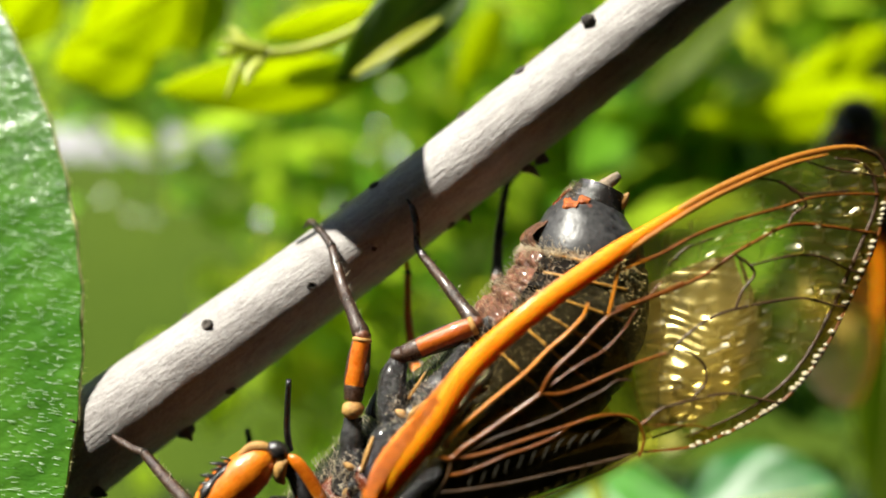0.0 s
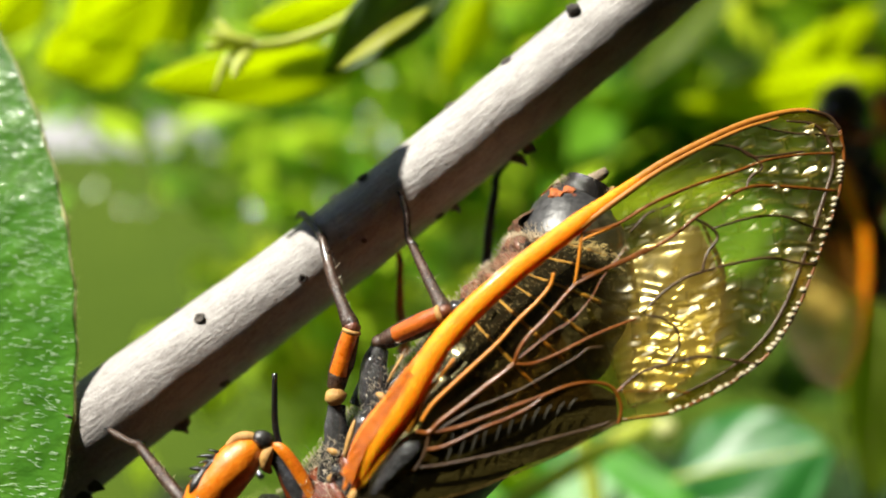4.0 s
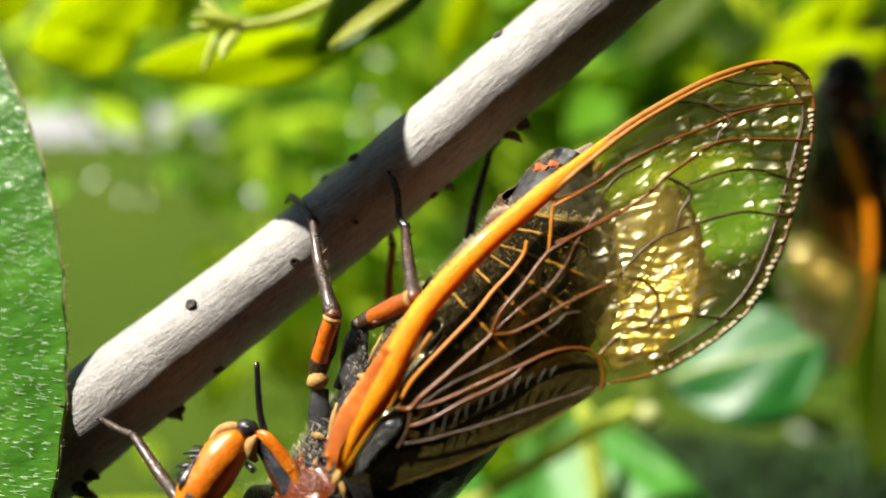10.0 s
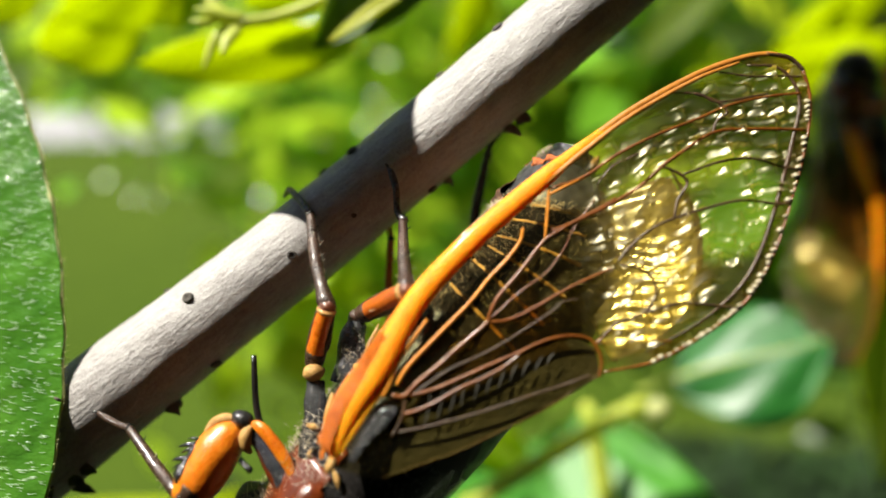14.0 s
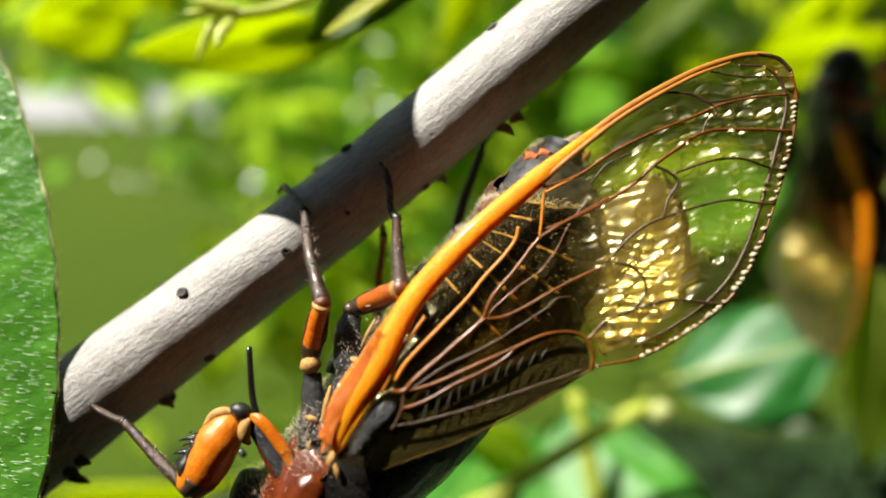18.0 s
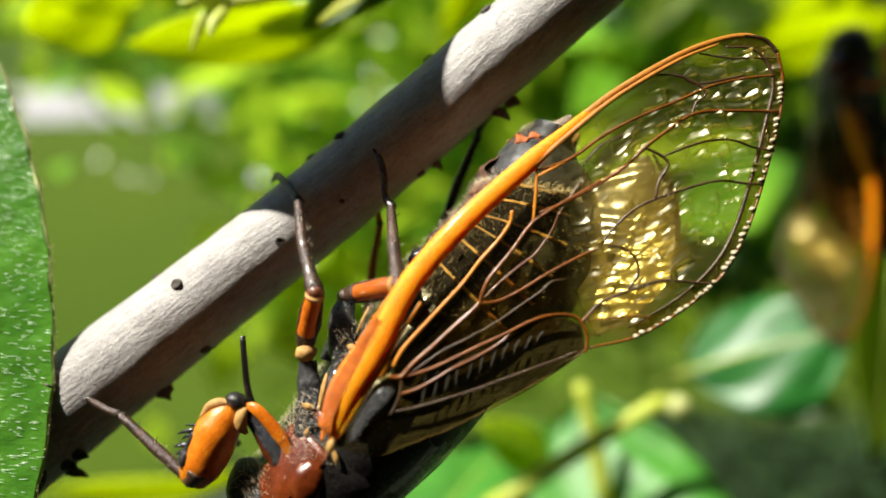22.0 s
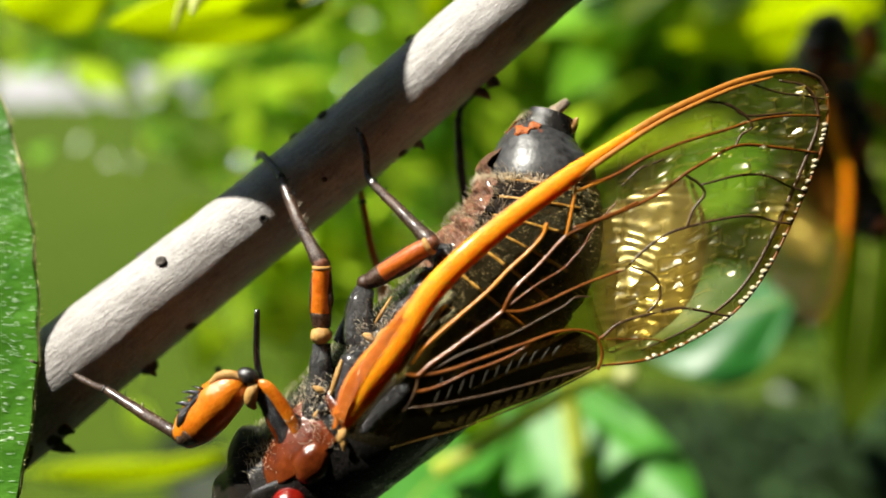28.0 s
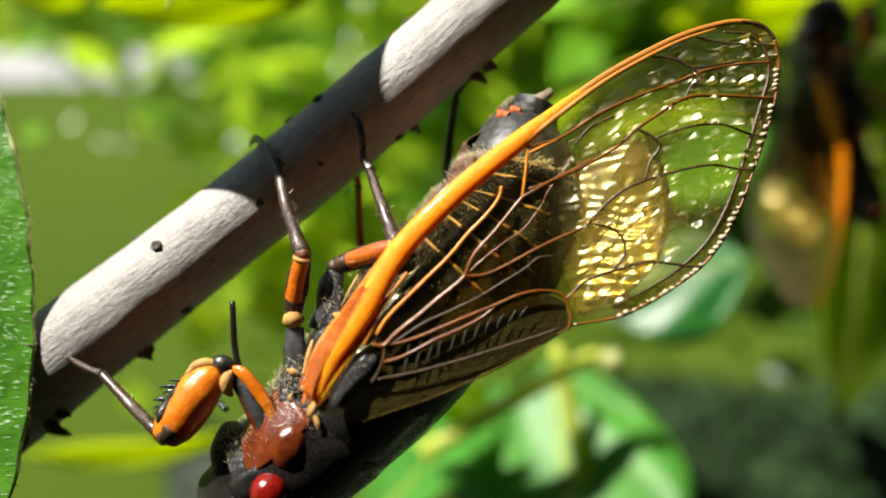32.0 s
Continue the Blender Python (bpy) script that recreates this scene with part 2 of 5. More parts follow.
FLANK = plain("mottled_flank", (0.007, 0.006, 0.006), (0.30, 0.11, 0.05), 0.36, 1300, 0.10, 0.3)
CREAM = plain("cream_chitin", (0.32, 0.15, 0.03), (0.60, 0.35, 0.10), 0.45, 1500, 0.05)
VEIN = plain("brown_wing_vein", (0.075, 0.020, 0.002), (0.20, 0.058, 0.004), 0.27, 1500, 0.01, 0.1, dusty=0.0)
VEIN_AMBER = plain("amber_wing_vein", (0.42, 0.14, 0.006), (0.66, 0.23, 0.008), 0.36, 1500, 0.01, 0.1, dusty=0.0)
VEIN_DARK = plain("dark_wing_vein", (0.022, 0.012, 0.005), (0.075, 0.035, 0.012), 0.35, 1500, 0.02, dusty=0.0)
VEIN_FAINT = plain("faint_wing_fold", (0.010, 0.0085, 0.004), (0.028, 0.023, 0.010), 0.5, 1500, 0.02)
BEAD = plain("glassy_margin_bead", (0.34, 0.28, 0.17), (0.62, 0.55, 0.38), 0.24, 2500, 0.05, 0.5, dusty=0.0)
TERGITE = plain("dull_black_chitin", (0.003, 0.0025, 0.002), (0.026, 0.018, 0.012), 0.3, 2200, 0.22, 0.0, spec=0.45, dusty=0.06)
SPARK = plain("polished_leaf", (0.06, 0.18, 0.02), (0.12, 0.28, 0.03), 0.34, 60, 0.0)
GLINT = leafy("glossy_young_leaf_tissue", (0.05, 0.16, 0.02), (0.10, 0.26, 0.03), (0.4, 0.7, 0.04), 0.07, 60, 0.3, True, 0.0)
LIME_BUSH = leafy("lime_bush_leaf_tissue", (0.16, 0.26, 0.015), (0.28, 0.40, 0.02), (0.74, 0.88, 0.04), 0.25, 60, 0.5, True)
COSTA_RIDGE = plain("granular_brown_rib", (0.60, 0.13, 0.003), (0.92, 0.27, 0.005), 0.26, 2300, 0.06, 0.4, dusty=0.0)
COSTA_TIP = plain("brown_orange_rib", (0.34, 0.12, 0.012), (0.52, 0.20, 0.02), 0.36, 900, 0.03, 0.2)
PATCH = plain("orange_red_patch", (0.30, 0.06, 0.012), (0.62, 0.17, 0.03), 0.4, 2200, 0.06)
EYE = plain("red_eye", (0.11, 0.003, 0.002), (0.22, 0.008, 0.004), 0.14, 2500, 0.01, 1.0, dusty=0.0)
HAIR = plain("pale_hair", (0.5, 0.4, 0.26), (0.75, 0.64, 0.46), 0.5, 2000, 0.01, dusty=0.0)
MEMBRANE = membrane_material("wing_membrane", (0.78, 0.71, 0.40), 0.08, 0.10, 0.36, 0.36, 0.56, 0.36)
BORDER = membrane_material("wing_border", (0.62, 0.48, 0.24), 0.08, 0.1, 0.15)
CLAVUS = plain("olive_brown_wing_fold", (0.010, 0.0085, 0.004), (0.026, 0.021, 0.008), 0.45, 700, 0.1, 0.0)
HINDWING = membrane_material("hindwing_membrane", (0.98, 0.95, 0.70), 1.0, 0.02, 0.22, 0.2, 0.45, 0.37, (7.2, 8.4, 0.02))
BASAL = membrane_material("basal_membrane", (0.84, 0.58, 0.28), 0.035, 0.1, 0.06, inner=(-6.0, -5.0, 0.0))
LEAF_BIG = leafy("near_leaf_tissue", (0.038, 0.135, 0.012), (0.088, 0.24, 0.024), (0.18, 0.40, 0.03), 0.25, 500, 0.2, relief=0.10, ripple=(0.6, 1, 1))
LEAF_HAIR = plain("fine_leaf_hair", (0.35, 0.5, 0.3), (0.6, 0.75, 0.5), 0.3, 1500, 0.01, 0.3)
LEAF_EDGE = plain("leaf_margin", (0.30, 0.34, 0.10), (0.50, 0.48, 0.2), 0.5, 1500, 0.02)
LEAF_LIME = leafy("lime_leaf_tissue", (0.15, 0.26, 0.010), (0.30, 0.42, 0.012), (0.76, 0.86, 0.012), 0.4, 220, 0.68)
LEAF_TIP = leafy("pale_lime_leaf_tissue", (0.45, 0.48, 0.06), (0.62, 0.60, 0.14), (0.8, 0.85, 0.1), 0.4, 220, 0.5)
LEAF_GLOSS = leafy("glossy_dark_leaf_tissue", (0.010, 0.075, 0.012), (0.022, 0.14, 0.02), (0.08, 0.30, 0.02), 0.40, 220, 0.2)
SHOOT = leafy("young_shoot_tissue", (0.42, 0.50, 0.05), (0.62, 0.66, 0.12), (0.75, 0.82, 0.08), 0.4, 600, 0.35)
LEAF_GREEN = leafy("green_leaf_tissue", (0.04, 0.17, 0.02), (0.09, 0.30, 0.035), (0.30, 0.68, 0.04), 0.46, 220, 0.4)
# darker, duller leaf green with the shade put into the colour
LEAF_DARK = leafy("shade_coloured_leaf_tissue", (0.045, 0.09, 0.012), (0.09, 0.16, 0.022), (0.30, 0.46, 0.02), 0.6, 300, 0.4)
LEAF_OLIVE = leafy("olive_leaf_tissue", (0.10, 0.15, 0.008), (0.14, 0.20, 0.010), (0.62, 0.74, 0.012), 0.6, 220, 0.65)
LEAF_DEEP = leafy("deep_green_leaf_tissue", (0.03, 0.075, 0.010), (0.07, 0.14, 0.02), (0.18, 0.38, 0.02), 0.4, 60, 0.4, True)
LEAF_PALE = leafy("pale_leaf_tissue", (0.38, 0.42, 0.14), (0.55, 0.56, 0.24), (0.6, 0.66, 0.2), 0.5, 220, 0.3)
STEM = plain("green_stem", (0.22, 0.30, 0.03), (0.40, 0.46, 0.07), 0.5, 600, 0.05)
BUSH = leafy("bush_leaf_tissue", (0.06, 0.18, 0.015), (0.15, 0.32, 0.02), (0.55, 0.80, 0.04), 0.16, 60, 0.45, True)
# near-black leaf colour for the unseen leaves that soak up fill light
BLOCKER = leafy("fill_blocker_leaf_tissue", (0.012, 0.022, 0.008), (0.03, 0.045, 0.015), (0.03, 0.05, 0.01), 0.6, 60, 0.1, True)
LAWN_SHADE = leafy("lawn_shade_leaf_tissue", (0.008, 0.028, 0.003), (0.022, 0.06, 0.007), (0.02, 0.06, 0.005), 0.85, 60, 0.15, True)
HEDGE = leafy("hedge_leaf_tissue", (0.04, 0.10, 0.02), (0.10, 0.20, 0.03), (0.25, 0.42, 0.05), 0.4, 8, 0.4, True)


def bulb_material():
    m, t, b = shader("tail_bulb_chitin")
    n1 = noise_tex(t, 520, 3)
    col = ramp(t, noise_tex(t, 2600, 4), [(0.3, (0.010, 0.010, 0.011)), (0.7, (0.055, 0.054, 0.056))])
    col = mixed(t, col, (0.30, 0.06, 0.014), ramp(t, n1, [(0.58, (0, 0, 0)), (0.68, (1, 1, 1))]))
    t.links.new(col, b.inputs["Base Color"])
    b.inputs["Roughness"].default_value = 0.42
    b.inputs["Coat Weight"].default_value = 0.12
    bump(t, b, noise_tex(t, 3000, 4), 0.8, 0.03 * MM)
    return m


BULB = bulb_material()


def lawn_material():
    m, t, b = shader("lawn")
    big, small = noise_tex(t, 0.7, 4), noise_tex(t, 30, 4)
    col = ramp(t, big, [(0.35, (0.032, 0.062, 0.005)), (0.65, (0.060, 0.096, 0.008))])
    col = mixed(t, col, ramp(t, small, [(0.3, (0.018, 0.038, 0.003)), (0.7, (0.068, 0.100, 0.009))]), 0.5)
    t.links.new(col, b.inputs["Base Color"])
    b.inputs["Roughness"].default_value = 0.95
    b.inputs["Specular IOR Level"].default_value = 0.08
    bump(t, b, small, 1.0, 0.02)
    return m


LAWN = lawn_material()
GRAVEL = plain("pale_paving", (0.20, 0.20, 0.215), (0.34, 0.33, 0.34), 0.85, 12, 4)


# ---- mesh helpers ----
def link(name, bm, material, parent=None, label="", smooth=True):
    me = bpy.data.meshes.new(name)
    bmesh.ops.recalc_face_normals(bm, faces=bm.faces)
    if smooth:
        for f in bm.faces:
            f.smooth = True
    bm.to_mesh(me)
    bm.free()
    me.materials.append(material)
    ob = new(name, me)
    if parent:
        ob.parent = parent
    return tagged(ob, label) if label else ob


def part(name, bm, material, parent, label=""):
    return link(name, bm, material, parent, label)


def spline(pts, n):
    """n + 1 points evenly along a smooth curve through pts."""
    p = [Vector(q) for q in pts]
    if len(p) == 2:
        return [p[0].lerp(p[1], i / n) for i in range(n + 1)]
    e = [2 * p[0] - p[1]] + p + [2 * p[-1] - p[-2]]
    out = []
    for i in range(n + 1):
        u = i / n * (len(p) - 1)
        k = min(int(u), len(p) - 2)
        f = u - k
        a, b, c, d = e[k:k + 4]
        out.append(0.5 * (2 * b + (c - a) * f + (2 * a - 5 * b + 4 * c - d) * f * f + (3 * b - a - 3 * c + d) * f ** 3))
    return out


def tube(bm, pts, radii, seg=8, n=None, flat=1.0, bumpy=0.0):
    """A round or flattened limb along pts, in mm; radii run along it; flat squashes it in depth."""
    n = n or max(6, 5 * (len(pts) - 1))
    path = spline(pts, n)
    rr = spline([(r, 0, 0) for r in radii], n)
    rings = []
    up = Vector((0, 1, 0))
    for i, p in enumerate(path):
        d = (path[min(i + 1, n)] - path[max(i - 1, 0)]).normalized()
        side = d.cross(up)
        side = side.normalized() if side.length > 0.05 else d.cross(Vector((0, 0, 1))).normalized()
        other = side.cross(d).normalized()
        r = max(rr[i].x, 0.004)
        ring = []
        for k in range(seg):
            a = 2 * math.pi * k / seg
            q = p + (side * math.cos(a) + other * (math.sin(a) * flat)) * r
            if bumpy:
                q += (q - p) * bumpy * noise.noise(q * 1.3)
            ring.append(bm.verts.new(q * MM))
        rings.append(ring)
    for a, b in zip(rings, rings[1:]):
        for k in range(seg):
            bm.faces.new((a[k], a[(k + 1) % seg], b[(k + 1) % seg], b[k]))
    for ring, p in ((rings[0], path[0]), (rings[-1], path[-1])):
        c = bm.verts.new(p * MM)
        for k in range(seg):
            bm.faces.new((ring[k], ring[(k + 1) % seg], c))
    return bm


def limb(pts, radii, seg=8, n=None, flat=1.0, bumpy=0.0):
    return tube(bmesh.new(), pts, radii, seg, n, flat, bumpy)


def blob(c, r, turn=(0, 0, 0), seg=20, ring=12, lump=0.0):
    """A rounded lump in mm: centre, three radii, turn in degrees."""
    bm = bmesh.new()
    bmesh.ops.create_uvsphere(bm, u_segments=seg, v_segments=ring, radius=1)
    m = Matrix.Translation(Vector(c)) @ Euler([radians(a) for a in turn]).to_matrix().to_4x4() @ Matrix.Diagonal((*r, 1))
    for v in bm.verts:
        k = 1 + lump * noise.noise(v.co * 2.2)
        v.co = (m @ (v.co * k)) * MM
    return bm


def leaf_blade(length, width, fold=0.25, curl=0.1, wave=0.03, n=18, m=5, thick=0.25, sharp=0.85):
    """A leaf from its base along +y, face +z, in mm, with thickness."""
    bm = bmesh.new()
    sides = []
    for s in (0, 1):
        rows = []
        for i in range(n + 1):
            u = i / n
            w = width / 2 * max(math.sin(math.pi * min(1, u ** sharp * 0.985 + 0.015)), 0.02) ** 0.75
            row = []
            for k in range(-m, m + 1):
                x = w * k / m
                z = fold * abs(x) - curl * length * u * u + wave * width * math.sin(u * 9 + k * 0.8) * abs(k) / m
                row.append(bm.verts.new(Vector((x, length * u, z - s * thick)) * MM))
            rows.append(row)
        for a, b in zip(rows, rows[1:]):
            for p in range(2 * m):
                bm.faces.new((a[p], a[p + 1], b[p + 1], b[p]))
        sides.append(rows)
    a, b = sides
    rim = lambda r: [q[0] for q in r] + r[-1][1:] + [q[-1] for q in reversed(r[:-1])] + r[0][-2:0:-1]
    ra, rb = rim(a), rim(b)
    for k in range(len(ra)):
        j = (k + 1) % len(ra)
        bm.faces.new((ra[k], ra[j], rb[j], rb[k]))
    return bm


def frame_to(base, tip, normal):
    """Pose in the working frame: y from base to tip, z near normal."""
    y = (Vector(tip) - Vector(base)).normalized()
    z = Vector(normal)
    z = (z - y * z.dot(y)).normalized()
    x = y.cross(z)
    m = Matrix((x, y, z)).transposed().to_4x4()
    m.translation = Vector(base) * MM
    return RIG @ m


def leaf(base, tip, width, normal, material, label, fold=0.25, curl=0.08, stalk=4.0, group="leaves of the shrub", wave=0.03, sharp=0.85):
    """One leaf, a thing: blade, midrib and stalk."""
    length = (Vector(tip) - Vector(base)).length
    ob = tagged(new("leaf"), label, "leaf", group)
    ob.matrix_world = frame_to(base, tip, normal)
    part("blade", leaf_blade(length, width, fold, curl, wave, 24, 7, 0.25, sharp), material, ob)
    mid = [(0, length * u, -curl * length * u * u + 0.05) for u in (0, 0.25, 0.5, 0.75, 0.98)]
    part("midrib", limb(mid, [0.022 * width, 0.018 * width, 0.014 * width, 0.01 * width, 0.004 * width], 6), STEM, ob)
    part("stalk", limb([(0, 0, 0), (0.2, -stalk * 0.5, -0.2), (0.5, -stalk, -0.8)], [0.02 * width, 0.02 * width, 0.028 * width], 6), STEM, ob)
    return ob


# ---- ground and distance ----
bm = bmesh.new()
bmesh.ops.create_grid(bm, x_segments=40, y_segments=40, size=300)
lawn = tagged(link("ground", bm, LAWN), "sunlit olive green lawn stretching to the horizon", "lawn", kind="structure")
bm = bmesh.new()
bmesh.ops.create_grid(bm, x_segments=30, y_segments=2, size=1)
for v in bm.verts:
    v.co = Vector((v.co.x * 9 - 6.5, 5.35 + v.co.y * 0.62 + 0.25 * math.sin(v.co.x * 3), 0.012))
path = tagged(link("pavement", bm, GRAVEL), "pale grey paved path across the lawn", "path", kind="structure")


def foliage(name, label, count, place, size, material, seed, tilt=0.9):
    """Many loose leaves as one mesh: place(rng) gives each one's spot in metres."""
    rng = random.Random(seed)
    verts, faces = [], []
    for _ in range(count):
        c = Vector(place(rng))
        s = size * rng.uniform(0.6, 1.35)
        q = Euler((rng.gauss(0, tilt), rng.gauss(0, tilt), rng.uniform(0, 6.28))).to_matrix()
        k = len(verts)
        for x, y, z in ((0, -1, 0), (0.42, -0.35, 0.1), (0.40, 0.3, 0.1), (0, 1, -0.12), (-0.40, 0.3, 0.1), (-0.42, -0.35, 0.1), (0, -0.35, 0), (0, 0.3, 0)):
            verts.append(c + q @ Vector((x, y, z)) * s * 0.5)
        faces += [(k, k + 1, k + 6), (k + 1, k + 2, k + 7, k + 6), (k + 2, k + 3, k + 7),
                  (k, k + 6, k + 5), (k + 6, k + 7, k + 4, k + 5), (k + 7, k + 3, k + 4)]
    me = bpy.data.meshes.new(name)
    me.from_pydata(verts, [], faces)
    for p in me.polygons:
        p.use_smooth = True
    me.materials.append(material)
    return tagged(new(name, me), label, "foliage", kind="stuff")


def spray(x, z, y, sx, sz, sy):
    """A cloud of spots round a place of the working frame, in mm."""
    return lambda r: RIG @ (Vector((r.gauss(x, sx), r.gauss(y, sy), r.gauss(z, sz))) * MM)


foliage("hedge_foliage", "sunlit leafy hedge beyond the path", 5000,
        lambda r: (r.uniform(-9, 9), r.uniform(6.6, 9.5), abs(r.gauss(0, 1.0)) + 0.05), 0.16, HEDGE, 3)
# ---- shrub foliage behind the twig ----
for k, (x, z, y, sx, sz, sy, count, size) in enumerate((
        (-15, 62, 280, 50, 26, 50, 420, 0.020),
        (60, 70, 300, 60, 30, 50, 420, 0.022),
        (60, 45, 240, 30, 26, 40, 260, 0.022),
        (-25, -30, 260, 22, 26, 40, 130, 0.020),
        (110, 60, 220, 40, 30, 40, 300, 0.026),
        (-110, 90, 300, 60, 18, 40, 200, 0.022),
        (130, 85, 260, 50, 25, 40, 320, 0.024), (40, 62, 250, 22, 18, 30, 240, 0.02),
        (10, 25, 260, 45, 18, 40, 150, 0.018))):
    foliage("shrub_foliage", "loose sunlit green leaves of the shrub behind the twig", count,
            spray(x, z, y, sx, sz, sy), size, BUSH, 20 + k)

foliage("shrub_foliage", "bright lime leaves of the shrub with the sun behind", 170, spray(42, 64, 230, 42, 20, 30), 0.017, LIME_BUSH, 37)
foliage("shrub_foliage", "bright lime leaves of the shrub with the sun behind", 130, spray(68, 4, 240, 17, 18, 20), 0.018, LIME_BUSH, 38)
foliage("shrub_foliage", "bright lime leaves of the shrub with the sun behind", 150, spray(-44, -24, 230, 19, 15, 15), 0.02, LIME_BUSH, 39)
foliage("shrub_foliage", "bright lime leaves of the shrub with the sun behind", 90, spray(102, 68, 195, 26, 14, 15), 0.02, LIME_BUSH, 44)
# the darker green of LEAF_DEEP stands in for half shade behind the cicadas
foliage("shrub_foliage", "deep green leaves behind the cicadas, half shade in their colour", 50, spray(*(73.1, 60.4, 205.0), 20, 13, 14), 0.024, LEAF_DEEP, 36)
foliage("shrub_foliage", "loose sunlit green leaves of the shrub behind the twig", 28, spray(*(-111.9, 62.8, 300.0), 24, 12, 25), 0.020, BUSH, 34)
foliage("shrub_foliage", "deep green leaves behind the cicadas, half shade in their colour", 260, spray(108, 14, 205, 17, 22, 18), 0.024, LEAF_DEEP, 35)
# canopy out of view, added to hold skylight off the twig
foliage("shrub_foliage", "unseen dense leaves added overhead to block skylight", 900, spray(60, 150, 40, 32, 14, 24), 0.03, LEAF_DEEP, 47)
for k, (x, z, y, sx, sz, sy, count) in enumerate(((-6, 40, 285, 30, 22, 25, 900), (62, 66, 290, 45, 16, 25, 900), (-90, 60, 300, 30, 18, 20, 300), (30, 20, 280, 40, 20, 20, 160), (80, -20, 260, 25, 25, 20, 260))):
    foliage("shrub_foliage", "small glossy young leaves glinting in the sun", count, spray(x, z, y, sx, sz, sy), 0.009, GLINT, 60 + k)
# unseen dark leaves added behind, beside and under the lens to cut fill light
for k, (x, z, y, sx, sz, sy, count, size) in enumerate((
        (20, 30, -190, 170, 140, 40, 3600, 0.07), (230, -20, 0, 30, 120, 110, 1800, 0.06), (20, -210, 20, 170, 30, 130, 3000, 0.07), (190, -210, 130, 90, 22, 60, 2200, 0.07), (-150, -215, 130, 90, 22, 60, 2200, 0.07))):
    foliage("shrub_foliage", "unseen dense dark leaves added round the lens to block light", count, spray(x, z, y, sx, sz, sy), size, BLOCKER, 40 + k)


def lawn_shade_spot(r):
    """A spot in the ragged oval that stands in for shade on the lawn."""
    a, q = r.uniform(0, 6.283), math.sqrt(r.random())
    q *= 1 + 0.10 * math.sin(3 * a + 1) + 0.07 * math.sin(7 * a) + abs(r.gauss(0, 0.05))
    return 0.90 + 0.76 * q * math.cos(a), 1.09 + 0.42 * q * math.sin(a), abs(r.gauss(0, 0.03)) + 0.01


# dark leaves low on the lawn, laid out in place of a shadow
foliage("ground_plants", "dark low leaves standing in for a shaded patch of lawn", 9000,
        lawn_shade_spot, 0.05, LAWN_SHADE, 51)

# ---- twig ----
AXIS = [(-35.78, 35.40, -22.55), (-24.14, 35.20, -13.47), (-20.65, 35.10, -10.81), (-16.47, 35.00, -7.54), (-10.92, 35.00, -3.24), (-5.03, 35.00, 1.39), (0.74, 35.00, 6.23), (6.34, 35.00, 11.01), (11.90, 35.20, 15.82), (18.35, 35.50, 21.38)]
TWIG_R = [2.75, 2.7, 2.62, 2.44, 2.22, 2.1, 2.05, 2.03, 2.0, 1.95]
twig = tagged(new("twig"), "smooth grey-brown shrub twig slanting across, bark specked with dark dots", "twig")
twig.matrix_world = RIG
bm = bmesh.new()
n, seg = 260, 64
path_, rad_ = spline(AXIS, n), spline([(r, 0, 0) for r in TWIG_R], n)
rings = []
for i, p in enumerate(path_):
    d = (path_[min(i + 1, n)] - path_[max(i - 1, 0)]).normalized()
    s = d.cross(Vector((0, 1, 0))).normalized()
    o = s.cross(d)
    ring = []
    for k in range(seg):
        a = 2 * math.pi * k / seg
        v = s * math.cos(a) + o * math.sin(a)
        q = p + v * rad_[i].x
        # long ridges, small lumps
        h = 0.02 * noise.noise(Vector((a * 3.5, i * 0.03, 2))) + 0.03 * noise.noise(q * 0.9) + 0.015 * noise.noise(q * 3.5)
        ring.append(bm.verts.new((q + v * h) * MM))
    rings.append(ring)
for a, b in zip(rings, rings[1:]):
    for k in range(seg):
        bm.faces.new((a[k], a[(k + 1) % seg], b[(k + 1) % seg], b[k]))
bm.faces.new(rings[0][::-1])
bm.faces.new(rings[-1])
part("stem", bm, BARK, twig)
foot = RIG.inverted() @ Vector((-0.16, 0.05, -0.01)) / MM
part("trunk", limb([path_[0] + (path_[0] - path_[1]) * -1, path_[0] + Vector((-22, 3, -16)), path_[0].lerp(foot, 0.35) + Vector((-60, 0, 0)), foot], [2.7, 3.0, 4.5, 7.0], 20, 60, 1.0, 0.1), BARK, twig, "shrub stem rising from the lawn")


def on_twig(u, a, lift=0.0):
    """Spot on the bark: u along the twig 0..1, a in degrees round it (0 the sunny upper edge, 90 the side ahead of the lens)."""
    i = min(max(round(u * n), 1), n - 1)
    d = (path_[i + 1] - path_[i - 1]).normalized()
    s = d.cross(Vector((0, 1, 0))).normalized()
    o = Vector((0, -1, 0))
    v = s * math.cos(radians(a)) + o * math.sin(radians(a))
    return path_[i] + v * (rad_[i].x + lift), v, d


def u_of(p):
    return min(range(n + 1), key=lambda i: (path_[i] - Vector(p)).length) / n


rng = random.Random(5)
lent = [((-11.97, 33.70, -2.71), 62, 0.25), ((-4.14, 33.50, 4.27), 28, 0.27), ((-5.85, 34.80, 3.59), 8, 0.24), ((0.11, 34.50, 8.07), 10, 0.24),
        ((2.91, 33.80, 10.13), 24, 0.26), ((-10.96, 34.40, -5.98), 158, 0.27), ((-7.01, 33.30, -0.57), 100, 0.2), ((-0.22, 34.50, 2.27), 165, 0.25),
        ((-3.59, 33.00, 0.78), 110, 0.12), ((-13.69, 34.80, -2.46), 4, 0.16)]
for p, a, r in lent:
    c, v, d = on_twig(u_of(p), a, 0.03)
    bm = bmesh.new()
